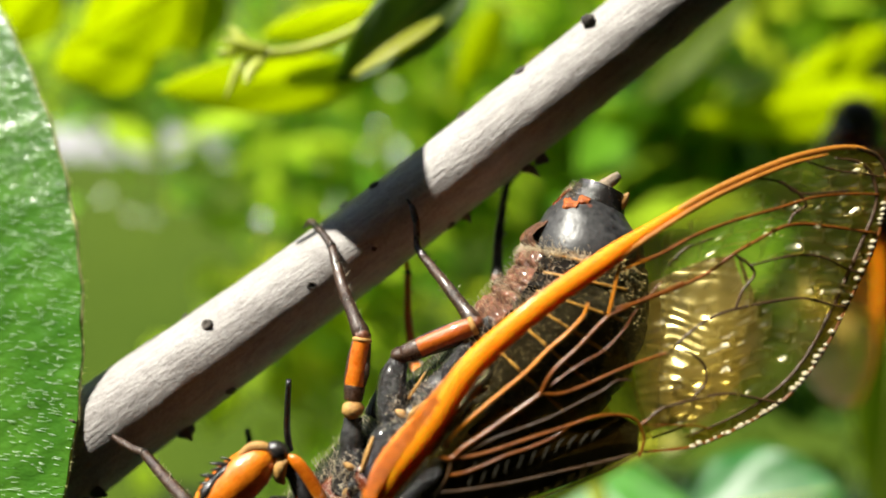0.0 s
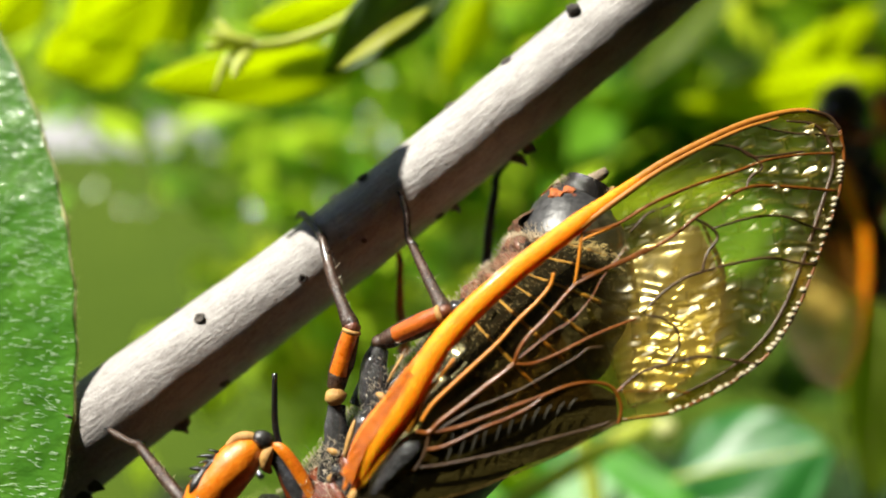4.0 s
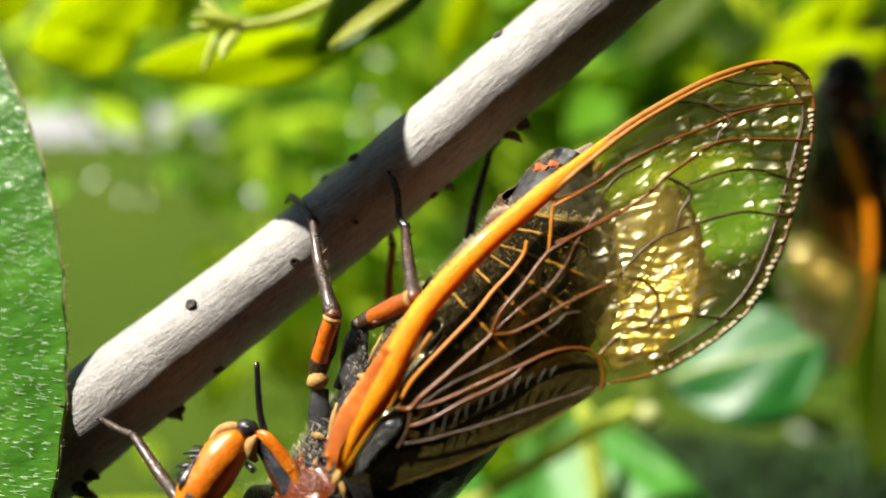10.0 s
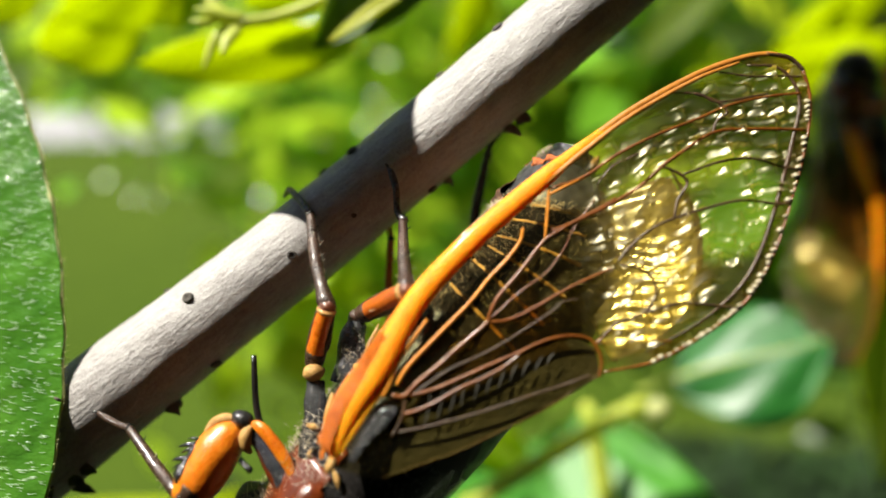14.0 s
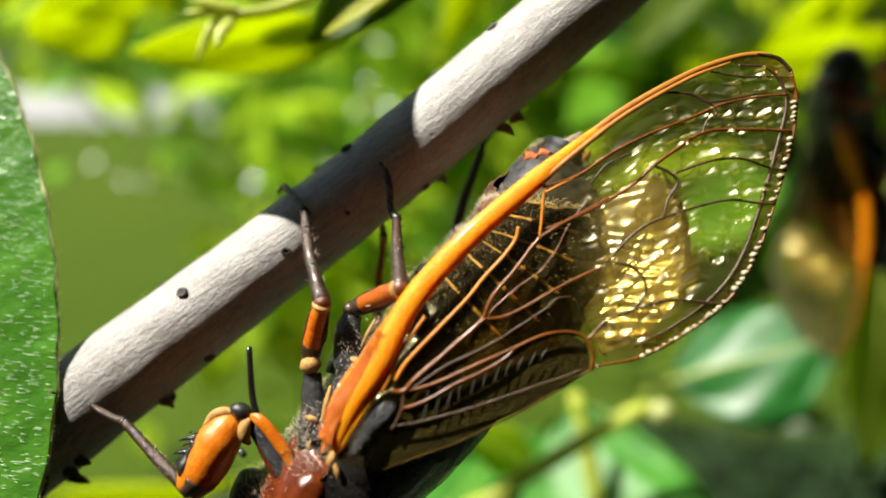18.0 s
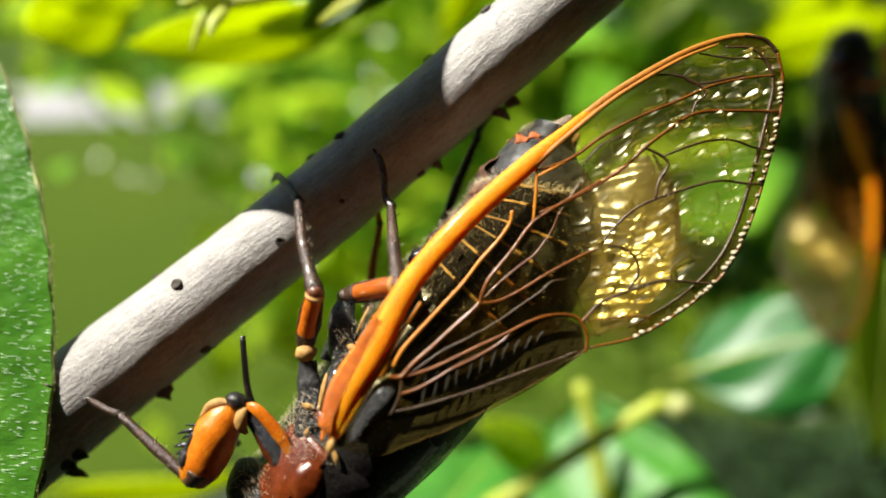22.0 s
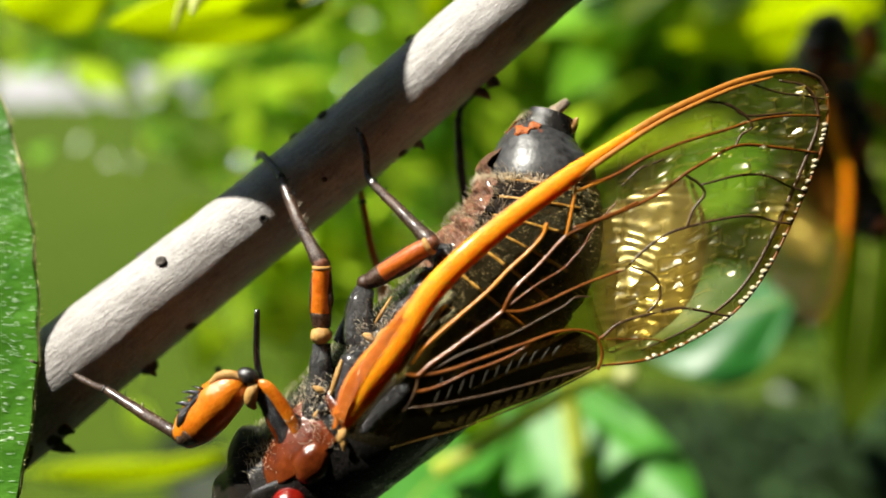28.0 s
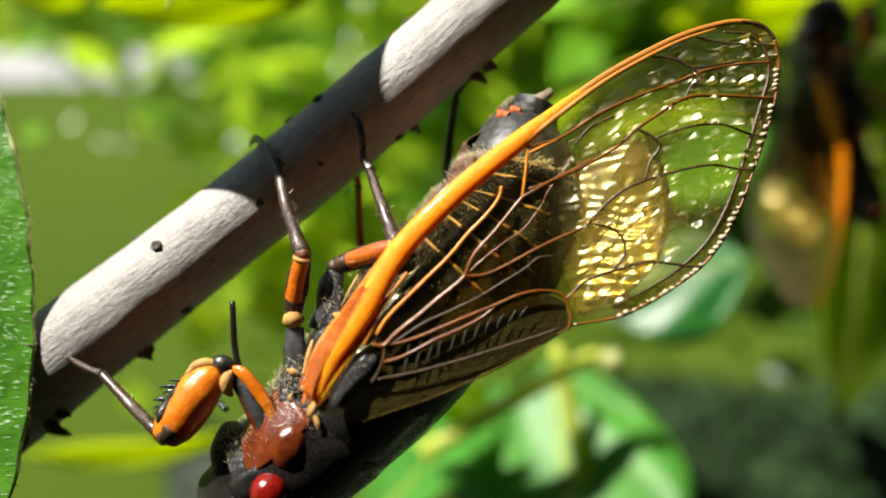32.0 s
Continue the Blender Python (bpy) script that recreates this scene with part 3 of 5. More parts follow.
    rot = v.to_track_quat("Z", "Y").to_matrix().to_4x4()
    for ring_r, h in ((r, 0.0), (r * 0.98, 0.07), (r * 0.66, 0.10), (r * 0.45, 0.03)):
        for k in range(14):
            a2 = 2 * math.pi * k / 14
            j = 1 + 0.12 * rng.uniform(-1, 1)
            bm.verts.new((c + (rot @ Vector((ring_r * j * math.cos(a2) * 1.15, ring_r * j * math.sin(a2), h)))) * MM)
    bm.verts.ensure_lookup_table()
    for q in range(3):
        for k in range(14):
            bm.faces.new([bm.verts[i] for i in (q * 14 + k, q * 14 + (k + 1) % 14, (q + 1) * 14 + (k + 1) % 14, (q + 1) * 14 + k)])
    bm.faces.new([bm.verts[42 + k] for k in range(14)])
    part("lenticel", bm, LENTICEL, twig, "dark raised pore in the bark")
# bud scar near the upper end
c, v, d = on_twig(u_of((6.85, 34.00, 11.96)), 42, 0)
bm = blob(c + v * 0.1, (0.42, 0.34, 0.34), (20, 30, 40), 16, 10, 0.25)
part("bud_scar", bm, LENTICEL, twig, "knobbly dark bud scar")
# torn bark along the lower edge and at the thick end
for p, a, ln, tw in (((-13.37, 34.00, -8.48), 172, 0.75, 0.5), ((-12.93, 34.00, -8.21), 178, 0.45, -0.6), ((3.34, 34.00, 5.28), 172, 0.9, 0.4), ((3.90, 34.00, 5.97), 178, 0.7, 1.0),
                     ((0.44, 34.00, 2.65), 176, 0.5, 0.2), ((-17.81, 33.00, -11.77), 150, 1.1, 0.8), ((-18.48, 33.00, -12.31), 140, 1.0, -0.3),
                     ((-18.30, 33.50, -10.02), 150, 1.00, 1.1), ((-18.62, 33.50, -12.15), 176, 1.20, 0.9), ((-17.24, 33.50, -8.90), 70, 0.70, 1.6)):
    c, v, d = on_twig(u_of(p), a, -0.05)
    e = (v + d * tw).normalized()
    part("bark_flake", limb([c, c + e * ln * 0.5 + d * 0.1, c + e * ln + v * 0.05], [0.30, 0.22, 0.05], 8, 6, 0.3, 0.7), FLAKE, twig, "torn flake of dark bark")

# ---- near leaf beside the twig ----
near = tagged(new("leaf"), "large glossy green leaf with a pale fuzzy margin beside the twig", "leaf", "leaves of the shrub")
near.matrix_world = RIG
bm = bmesh.new()
CX, CZ, RX, RZ = -28.2, -8.0, 10.6, 19.0


def leaf_half(v):
    """Half width of the leaf, 0..1, along its length: round below, drawn out to the tip above."""
    return max(1 - v * v, 0.0004) ** 0.46 if v < 0 else max(1 - 0.62 * v ** 1.85, 0.02)


for s in (0, 1):
    rows = []
    for i in range(141):
        v = -1 + 2.28 * i / 140
        half = leaf_half(v)
        row = []
        for k in range(101):
            x = half * (k / 50 - 1)
            y = 34.0 + 0.26 * (CZ + RZ * v + 3.3) - 0.5 * abs(x) ** 1.6 + 0.14 * math.sin(7 * v + 3 * abs(x)) * abs(x)
            vein = 0.06 * abs(math.sin((v * 7 - abs(x) * 2.6) * math.pi)) ** 10 + 0.05 * noise.noise(Vector((x * 9, v * 16, 1))) + 0.035 * noise.noise(Vector((x * 30, v * 52, 4)))
            row.append(bm.verts.new(Vector((CX + RX * x + 0.05 * math.sin(40 * v), y - vein + s * 0.25, CZ + RZ * v)) * MM))
        rows.append(row)
    for a, b in zip(rows, rows[1:]):
        for k in range(100):
            bm.faces.new((a[k], a[k + 1], b[k + 1], b[k]))
part("blade", bm, LEAF_BIG, near)
mrg = []
for i in range(0, 61):
    v = -1 + 2.28 * i / 60
    half = leaf_half(v)
    y = 34.0 + 0.26 * (CZ + RZ * v + 3.3) - 0.5 * half ** 1.6 + 0.14 * math.sin(7 * v + 3 * half) * half
    mrg.append((CX + RX * half + 0.05 * math.sin(40 * v), y + 0.12, CZ + RZ * v))
part("margin", limb(mrg, [0.05, 0.08, 0.06, 0.08, 0.05], 6, 240, 1.2, 0.9), LEAF_EDGE, near, "pale fuzzy leaf margin")
bm = bmesh.new()
rng = random.Random(8)
for i in range(260):
    p = Vector(mrg[rng.randint(8, 58)]) + Vector((0, rng.uniform(-0.1, 0.1), rng.uniform(-0.4, 0.4)))
    tube(bm, [p, p + Vector((rng.uniform(0.08, 0.26), rng.uniform(-0.1, 0.1), rng.uniform(-0.1, 0.16)))], [0.018, 0.006], 4, 2)
part("fringe", bm, LEAF_EDGE, near)
bm = bmesh.new()
for i in range(2600):
    v = rng.uniform(-0.75, 1.1)
    x = leaf_half(v) * rng.uniform(0.05, 0.98)
    y = 34.0 + 0.26 * (CZ + RZ * v + 3.3) - 0.5 * x ** 1.6 + 0.14 * math.sin(7 * v + 3 * x) * x
    p = Vector((CX + RX * x, y - 0.07, CZ + RZ * v))
    tube(bm, [p, p + Vector((rng.uniform(0.2, 0.5), rng.uniform(-0.05, -0.01), rng.uniform(-0.08, 0.04)))], [0.011, 0.005], 3, 1)
part("down", bm, LEAF_HAIR, near, "fine white hairs lying on the leaf")
part("midrib", limb([(CX, 27.7, CZ - RZ), (CX, 32.7, CZ), (CX, 37.6, CZ + RZ)], [0.5, 0.35, 0.1], 8), STEM, near)
part("stalk", limb([(CX, 27.7, CZ - RZ), (CX - 1, 31, CZ - RZ + 1), (CX - 3, 35, CZ - RZ + 4)], [0.5, 0.5, 0.6], 8), STEM, near)

# ---- budding shoot above ----
shoot = tagged(new("shoot"), "pale yellow-green side shoot with small opening buds", "shoot")
shoot.matrix_world = RIG
part("stem", limb([(-3.89, 46.00, 18.73), (-7.09, 45.00, 15.94), (-10.27, 44.50, 14.43), (-12.66, 44.00, 13.91)], [0.5, 0.46, 0.42, 0.36], 8), SHOOT, shoot)
for pts, r in (([(-12.30, 44.00, 13.98), (-13.93, 43.50, 14.25), (-15.34, 43.00, 14.43)], 0.5), ([(-12.66, 44.00, 13.91), (-14.27, 44.00, 12.91), (-15.02, 43.60, 10.66)], 0.42), ([(-12.84, 44.00, 13.80), (-13.24, 43.00, 12.44), (-13.43, 42.50, 11.43)], 0.4),
               ([(-13.37, 44.00, 14.05), (-14.62, 44.00, 15.12), (-15.09, 44.00, 15.59)], 0.36), ([(-13.91, 44.00, 14.16), (-14.82, 43.00, 13.59), (-15.51, 42.80, 13.67)], 0.3)):
    part("bud", limb(pts, [0.3 * r / 0.4, r, 0.05], 8, 8, 0.6, 0.4), SHOOT, shoot)
for base, tip, w, mat, nrm, lab, cu in (
        ((0.21, 43.00, 19.25), (-7.55, 41.50, 11.77), 4.4, LEAF_DARK, (-0.5, -0.55, -0.6), "dark green leaf with a brown tip, shade in its colour", 0.05),
        ((-1.36, 42.40, 16.08), (-6.68, 41.00, 11.96), 0.85, LEAF_TIP, (0.1, -1.0, 0.3), "pale lime leaf edge with a pinkish tip", 0.02),
        ((-7.08, 56.00, 16.66), (-24.52, 55.00, 13.14), 5.6, LEAF_LIME, (0.2, -0.65, -0.75), "backlit lime green leaf on the shoot", 0.1),
        ((-6.44, 55.00, 21.50), (-15.75, 54.00, 18.03), 3.6, LEAF_LIME, (0.2, -0.65, -0.75), "backlit lime green leaf on the shoot", 0.1),
        ((-26.63, 66.00, 27.51), (-35.07, 64.00, 20.21), 9.0, LEAF_LIME, (0.2, -0.65, -0.75), "backlit yellow-green leaf of the shrub", 0.1),
        ((-30.97, 70.00, 22.86), (-41.35, 70.00, 18.72), 8.0, LEAF_LIME, (0.2, -0.65, -0.75), "backlit yellow-green leaf of the shrub", 0.1),
        ((-47.07, 80.00, 32.57), (-54.87, 80.00, 24.77), 6.5, LEAF_LIME, (0.2, -0.65, -0.75), "backlit yellow-green leaf of the shrub", 0.1),
        ((-27.67, 75.00, 32.36), (-29.50, 75.00, 23.22), 6, LEAF_LIME, (0.2, -0.65, -0.75), "backlit yellow-green leaf of the shrub", 0.1),
        ((70.57, 112.00, 41.91), (48.95, 110.00, 28.32), 11.0, LEAF_LIME, (0.2, -0.65, -0.75), "backlit yellow-green leaf of the shrub", 0.1),
        ((70.81, 108.00, 30.82), (37.30, 106.00, 24.39), 11.0, LEAF_LIME, (0.2, -0.65, -0.75), "narrow yellow-green leaf edge-on to the sun", 0.06),
        ((83.47, 120.00, 31.30), (67.87, 120.00, 46.90), 9.5, LEAF_PALE, (0.1, -0.9, 0.4), "pale dry leaf among green ones", 0.1),
        ((48.52, 116.00, 48.65), (31.27, 114.00, 30.88), 7.5, LEAF_OLIVE, (0.2, -0.8, 0.5), "mid-green leaf of the shrub", 0.1),
        ((7.68, 125.00, 49.64), (0.80, 122.00, 32.48), 9, LEAF_LIME, (0.2, -0.65, -0.75), "backlit yellow-green leaf of the shrub", 0.1),
        ((70.70, 125.00, 24.48), (45.44, 120.00, 39.10), 9, LEAF_DARK, (-0.2, -0.9, 0.1), "dark leaf of the shrub, shade in its colour", 0.1),
        ((72.89, 112.00, 21.40), (68.55, 106.00, -37.38), 21, LEAF_OLIVE, (0.1, -0.65, -0.7), "large green leaf hanging behind the cicadas", 0.06),
        ((-24.16, 84.00, -29.97), (-48.91, 82.00, -33.92), 8.5, LEAF_LIME, (0.2, -0.65, -0.75), "yellow-green leaf low on the shrub", 0.1)):
    leaf(base, tip, w, nrm, mat, lab, 0.22, cu)

# swaying leaves low behind the wing
leaf_a = leaf((27.05, 82.00, -15.93), (42.67, 76.00, -9.82), 15.0, (-0.3, -0.72, 0.5), LEAF_GLOSS, "glossy green leaf catching the sky, swaying in the wind", -0.22, 0.06, wave=0.05, sharp=1.0)
spray_a = tagged(new("shoot"), "yellow-green forked stem with small leaves behind the wing", "shoot")
spray_a.matrix_world = RIG @ Matrix.Translation(Vector((18.54, 70.00, -17.29)) * MM)
O_A = Vector((18.54, 70.00, -17.29))
part("stem", limb([Vector(p) - O_A for p in [(2.05, 70.00, -27.25), (9.44, 70.00, -22.70), (18.54, 70.00, -17.29), (20.54, 71.00, -16.96)]], [1.05, 0.95, 0.8, 0.5], 10), SHOOT, spray_a)
part("bud", blob(Vector((21.39, 70.00, -17.29)) - O_A, (1.3, 1.1, 1.2), (0, 0, 0), 12, 8, 0.2), LEAF_PALE, spray_a, "small pale pinkish bud")
leaf_b = leaf((8.54, 72.00, -23.93), (2.05, 70.00, -18.71), 5, (-0.36, -0.74, 0.57), LEAF_LIME, "small yellow-green leaf with a bright sheen", 0.2, 0.1)
leaf_c = leaf((-5.04, 66.00, -33.20), (11.51, 88.00, -22.45), 10.0, (-0.36, -0.74, 0.57), LEAF_GREEN, "broad bright green leaf below the wing", 0.2, 0.1)
leaf_d = leaf((17.48, 66.00, -41.78), (15.92, 83.00, -19.83), 26, (-0.3, -0.62, 0.72), LEAF_GREEN, "broad bright green leaf below the wing", 0.04, 0.04, wave=0.05)
stalk_b = tagged(new("stalk"), "pale green leaf stalk hanging behind the wing", "stalk")
stalk_b.matrix_world = RIG @ Matrix.Translation(Vector((14.79, 74.00, -16.78)) * MM)
O_B = Vector((14.79, 74.00, -16.78))
part("stem", limb([Vector(p) - O_B for p in [(14.79, 74.00, -16.78), (16.30, 74.00, -22.79), (18.40, 74.00, -33.61), (20.20, 74.00, -43.23)]], [0.7, 0.9, 1.0, 1.1], 10), SHOOT, stalk_b)

# leaf above the picture that shades the twig
SHADE_AT = Vector((-4.32, 35.00, 3.16))
TWIG_DIR = (Vector((0.74, 35.00, 6.23)) - Vector((-10.92, 35.00, -3.24))).normalized()
SUN_RIG = (RIG.to_3x3().inverted() @ SUN).normalized()
shade = tagged(new("leaf"), "leaf above that throws its shadow on the twig", "leaf", "leaves of the shrub")
part("blade", leaf_blade(22, 9, 0.02, 0.0, 0.01, 24, 6, 0.25, 1.0), LEAF_GREEN, shade)
part("stalk", limb([(0, 0, 0), (0.1, -0.8, 0.6), (0.2, -1.2, 1.8)], [0.3, 0.32, 0.35], 6), STEM, shade)
part("midrib", limb([(0, 0, 0.1), (0, 21, 0.1)], [0.3, 0.05], 6), STEM, shade)

drift = tagged(new("leaf"), "leaf overhead whose shadow crosses the cicada for a moment", "leaf", "leaves of the shrub")
part("blade", leaf_blade(6.2, 3.0, 0.02, 0.0, 0.01, 16, 5, 0.25, 1.0), LEAF_GREEN, drift)
part("stalk", limb([(0, 0, 0), (0.1, -0.8, 0.5), (0.2, -1.2, 1.6)], [0.2, 0.2, 0.22], 6), STEM, drift)
part("midrib", limb([(0, 0, 0.1), (0, 5.9, 0.1)], [0.15, 0.03], 6), STEM, drift)
# small shiny leaves that throw sparks of sunlight, far behind the twig
verts, faces = [], []
rng = random.Random(12)
for p in [(-175.26, 320.00, 67.87), (-161.48, 320.00, 31.46), (-138.71, 300.00, 23.40), (-127.25, 300.00, 23.40), (-69.17, 280.00, 33.22), (-72.58, 280.00, 20.70), (-52.79, 290.00, 37.94), (-32.76, 280.00, 40.04), (-38.87, 260.00, 80.50), (-37.31, 280.00, 71.90), (-20.62, 270.00, 66.04), (-18.43, 270.00, 70.87), (9.72, 260.00, 83.66), (49.93, 240.00, 39.20), (62.16, 250.00, 50.99), (43.52, 260.00, 37.18), (18.87, 270.00, 30.94), (-117.72, 330.00, 51.22), (-97.61, 330.00, 53.90), (8.19, 280.00, 70.76), (-69.23, 300.00, 5.12), (-32.76, 280.00, -17.97)] + [(rng.uniform(-45, 80), rng.uniform(240, 320), rng.uniform(15, 95)) for _ in range(110)]:
    p = Vector(p)
    p += Vector([rng.gauss(0, 2.0) for _ in range(3)])
    z = (SUN_RIG - p.normalized() + Vector([rng.gauss(0, 0.07) for _ in range(3)])).normalized()
    x = z.cross(Vector((0.3, 0, 1))).normalized()
    y = z.cross(x)
    k, w = len(verts), rng.uniform(2.0, 4.8)
    for u, v, h in ((0, -1, 0), (0.5, -0.3, 0), (0.5, 0.35, 0), (0, 1, 0), (-0.5, 0.35, 0), (-0.5, -0.3, 0)):
        verts.append(RIG @ ((p + (x * u + y * v + z * h) * w) * MM))
    faces.append(tuple(range(k, k + 6)))
me = bpy.data.meshes.new("shrub_foliage")
me.from_pydata(verts, [], faces)
me.materials.append(SPARK)
tagged(new("shrub_foliage", me), "small shiny leaves glinting in the sun", "foliage", kind="stuff")
# ---- cicada: working frame turned to its side view, millimetres, origin at the thorax ----
def wing_y(x, z):
    a, b, c = -3.1721, 0.1479, -0.0397
    return a + b * x + c * z


def wing_point(q, lift=0.0):
    return Vector((q[0], wing_y(*q) - lift, q[1]))


def cicada_body():
    """Head, thorax and segmented abdomen round a curved midline."""
    mid = [(-8.88, 1.50, -9.75), (-7.54, 1.50, -8.81), (-5.12, 1.50, -7.60), (-1.91, 1.50, -4.79), (0.78, 1.50, -2.38), (2.79, 1.50, -0.23), (4.53, 1.50, 2.18), (5.12, 1.50, 4.73), (5.32, 1.50, 6.82), (5.85, 1.60, 8.37)]
    high = [1.9, 2.3, 3.0, 3.5, 3.45, 3.45, 3.4, 2.8, 1.8, 1.1]
    wide = [2.6, 3.1, 3.4, 3.7, 3.75, 3.55, 3.3, 2.8, 1.75, 1.05]
    m = 180
    p, h, w = spline(mid, m), spline([(v, 0, 0) for v in high], m), spline([(v, 0, 0) for v in wide], m)

    def shell(s0, s1, a0, a1, swell=0.0, lip=0.0, rows=10, cols=40, rough=0.03):
        bm = bmesh.new()
        net = []
        for i in range(rows + 1):
            s = s0 + (s1 - s0) * i / rows
            k = min(max(int(s * m), 0), m - 1)
            f = s * m - k
            c = p[k].lerp(p[k + 1], f)
            d = (p[min(k + 1, m)] - p[max(k - 1, 0)]).normalized()
            up = -d.cross(Vector((0, 1, 0))).normalized()         # towards the back
            hh, ww = h[k].lerp(h[k + 1], f).x, w[k].lerp(w[k + 1], f).x
            u = i / rows
            g = 1 + swell * math.sin(math.pi * u) + lip * u ** 3
            row = []
            for j in range(cols + 1):
                a = radians(a0 + (a1 - a0) * j / cols)
                q = c + up * (math.cos(a) * hh * g) + Vector((0, -math.sin(a) * ww * g, 0))
                q += (q - c).normalized() * rough * noise.noise(q * 2.6)
                row.append(bm.verts.new(q * MM))
            net.append(row)
        for a, b in zip(net, net[1:]):
            for j in range(cols):
                bm.faces.new((a[j], a[j + 1], b[j + 1], b[j]))
        if abs(a1 - a0) >= 360:
            bmesh.ops.remove_doubles(bm, verts=bm.verts, dist=1e-6)
        bm.verts.ensure_lookup_table()
        return bm

    return shell, p, h, w


def seg_shell(bm):
    bm.normal_update()
    bmesh.ops.solidify(bm, geom=bm.faces[:], thickness=-0.08 * MM)
    return bm


def hairs(bm, spots, length, r, seed, drift):
    rng = random.Random(seed)
    for p, v, *_ in spots:
        q = Vector(v).normalized() + Vector([rng.gauss(0, 0.35) for _ in range(3)]) + Vector(drift)
        e = Vector(p) + q.normalized() * length * rng.uniform(0.5, 1.3)
        tube(bm, [p, e], [r, r * 0.3], 3, 1)
    return bm


LEGS = {}


def leg(cicada, key, hip, knee, ankle, toe, femur_r, tibia_r, femur_mat, tibia_mat, flat=1.0):
    """Thigh, shank and foot; each is a part that turns at its upper joint."""
    hip, knee, ankle = Vector(hip), Vector(knee), Vector(ankle)
    v = knee - hip
    side = v.cross(Vector((0, 1, 0))).normalized()
    femur = part("femur", limb([v * u for u in (0, 0.12, 0.3, 0.55, 0.8, 1.0)], femur_r, 16, 26, flat, 0.06), femur_mat, cicada)
    femur.location = hip * MM
    rng = random.Random(len(key) * 7)
    if femur_mat != BLACK:
        part("base", limb([v * -0.02, v * 0.1, v * 0.2, v * 0.26], [femur_r[0] * 1.0, femur_r[1] * 1.05, femur_r[2] * 1.04, femur_r[2] * 0.9], 14, 10, flat, 0.08), DARK, femur, "dark root of the thigh")
        part("joint", limb([v * 0.93, v * 0.97, v * 1.0], [femur_r[-2] * 0.98, femur_r[-2] * 1.06, femur_r[-2] * 0.9], 14, 6, flat, 0.08), CREAM, femur, "cream knee ring")
        for k in (-1, 1):
            part("stripe", limb([v * u + side * (k * femur_r[2] * 0.84) + Vector((0, -0.10, 0)) for u in (0.16, 0.5, 0.92)], [0.08, 0.15 - 0.03 * k, 0.05], 8, 14, 1.0, 0.3), DARK, femur, "dark stripe along the thigh")
    w = ankle - knee
    d = w.normalized()
    bow = side * 0.10 + Vector((0, -0.08, 0))
    tibia = part("tibia", limb([(0, 0, 0), w * 0.06, w * 0.2 + bow * 0.5, w * 0.5 + bow, w * 0.8 + bow * 0.5, w], [tibia_r[0] * 0.9, tibia_r[0] * 1.12, tibia_r[0] * 0.86, tibia_r[1], tibia_r[1] * 0.86, tibia_r[2]], 12, 30, 1.0, 0.07), tibia_mat, cicada)
    tibia.location = knee * MM
    part("knee", blob(w * 0.01, (tibia_r[0] * 1.08, tibia_r[0] * 1.0, tibia_r[0] * 1.05), (0, 0, 0), 14, 10, 0.15), KNEE, tibia, "reddish-brown knee knob")
    for u in (0.5, 0.62, 0.75, 0.82, 0.92, 0.98):
        c = w * u
        o = d.cross(Vector((0, 1, rng.uniform(-0.3, 0.6)))).normalized() * rng.choice((-1, 1))
        part("spur", limb([c, c + o * rng.uniform(0.3, 0.42) + d * 0.18], [0.05, 0.012], 5, 2), BLACK, tibia)
    bm = bmesh.new()
    hairs(bm, [(w * rng.uniform(0.03, 0.7) + bow * 0.4, [rng.gauss(0, 1) for _ in range(3)]) for _ in range(110)], tibia_r[1] + 0.18, 0.013, 3, d * 0.9)
    part("hair", bm, HAIR, tibia)
    toe = [Vector(q) for q in toe]
    line = [q - ankle for q in [ankle] + toe]
    tarsus = part("tarsus", limb(line, [tibia_r[-1] * 1.05, tibia_r[-1] * 0.85] + [tibia_r[-1] * 0.9] * (len(line) - 3) + [0.09], 10, 18), tibia_mat, cicada)
    tarsus.location = ankle * MM
    part("pad", limb([line[0] - d * 0.1, line[0].lerp(line[1], 0.35)], [tibia_r[-1] * 1.15, tibia_r[-1] * 1.0], 10, 4, 1.0, 0.1), BLACK, tarsus, "dark first foot joint")
    tip, back = line[-1], (line[-1] - line[-2]).normalized()
    for sgn in (-1, 1):
        part("claw", limb([tip - back * 0.1, tip + back * 0.16 + Vector((0, 0.12 * sgn, 0)), tip + back * 0.28 + Vector((0, 0.2 * sgn, -0.1))], [0.08, 0.05, 0.012], 6, 5), BLACK, tarsus)
    LEGS[key] = (femur, tibia, tarsus, hip, knee, ankle)


def front_leg(cicada):
    """Grasping leg: swollen thigh with teeth, thin shank, foot laid along the twig."""
    leg(cicada, "front", (-8.05, -1.57, -3.52), (-10.67, -1.28, -6.18), (-14.65, 0.35, -4.10), [(-15.27, 0.63, -3.98), (-15.95, 0.91, -3.74), (-16.56, 1.19, -3.50)],
        [0.42, 0.74, 0.94, 1.0, 0.92, 0.62], [0.30, 0.25, 0.19], ORANGE, DARK)
    femur = LEGS["front"][0]
    for ob in list(femur.children):
        bpy.data.objects.remove(ob)
    hip = LEGS["front"][3]
    spot = lambda *q: Vector(q) - hip
    part("ridge", limb([spot(-9.29, -1.94, -3.69), spot(-8.90, -1.94, -3.41), spot(-8.41, -1.94, -3.32), spot(-7.98, -1.93, -3.43)], [0.10, 0.2, 0.22, 0.14], 10, 16, 0.7, 0.15), CREAM, femur, "ochre ridge over the thigh")
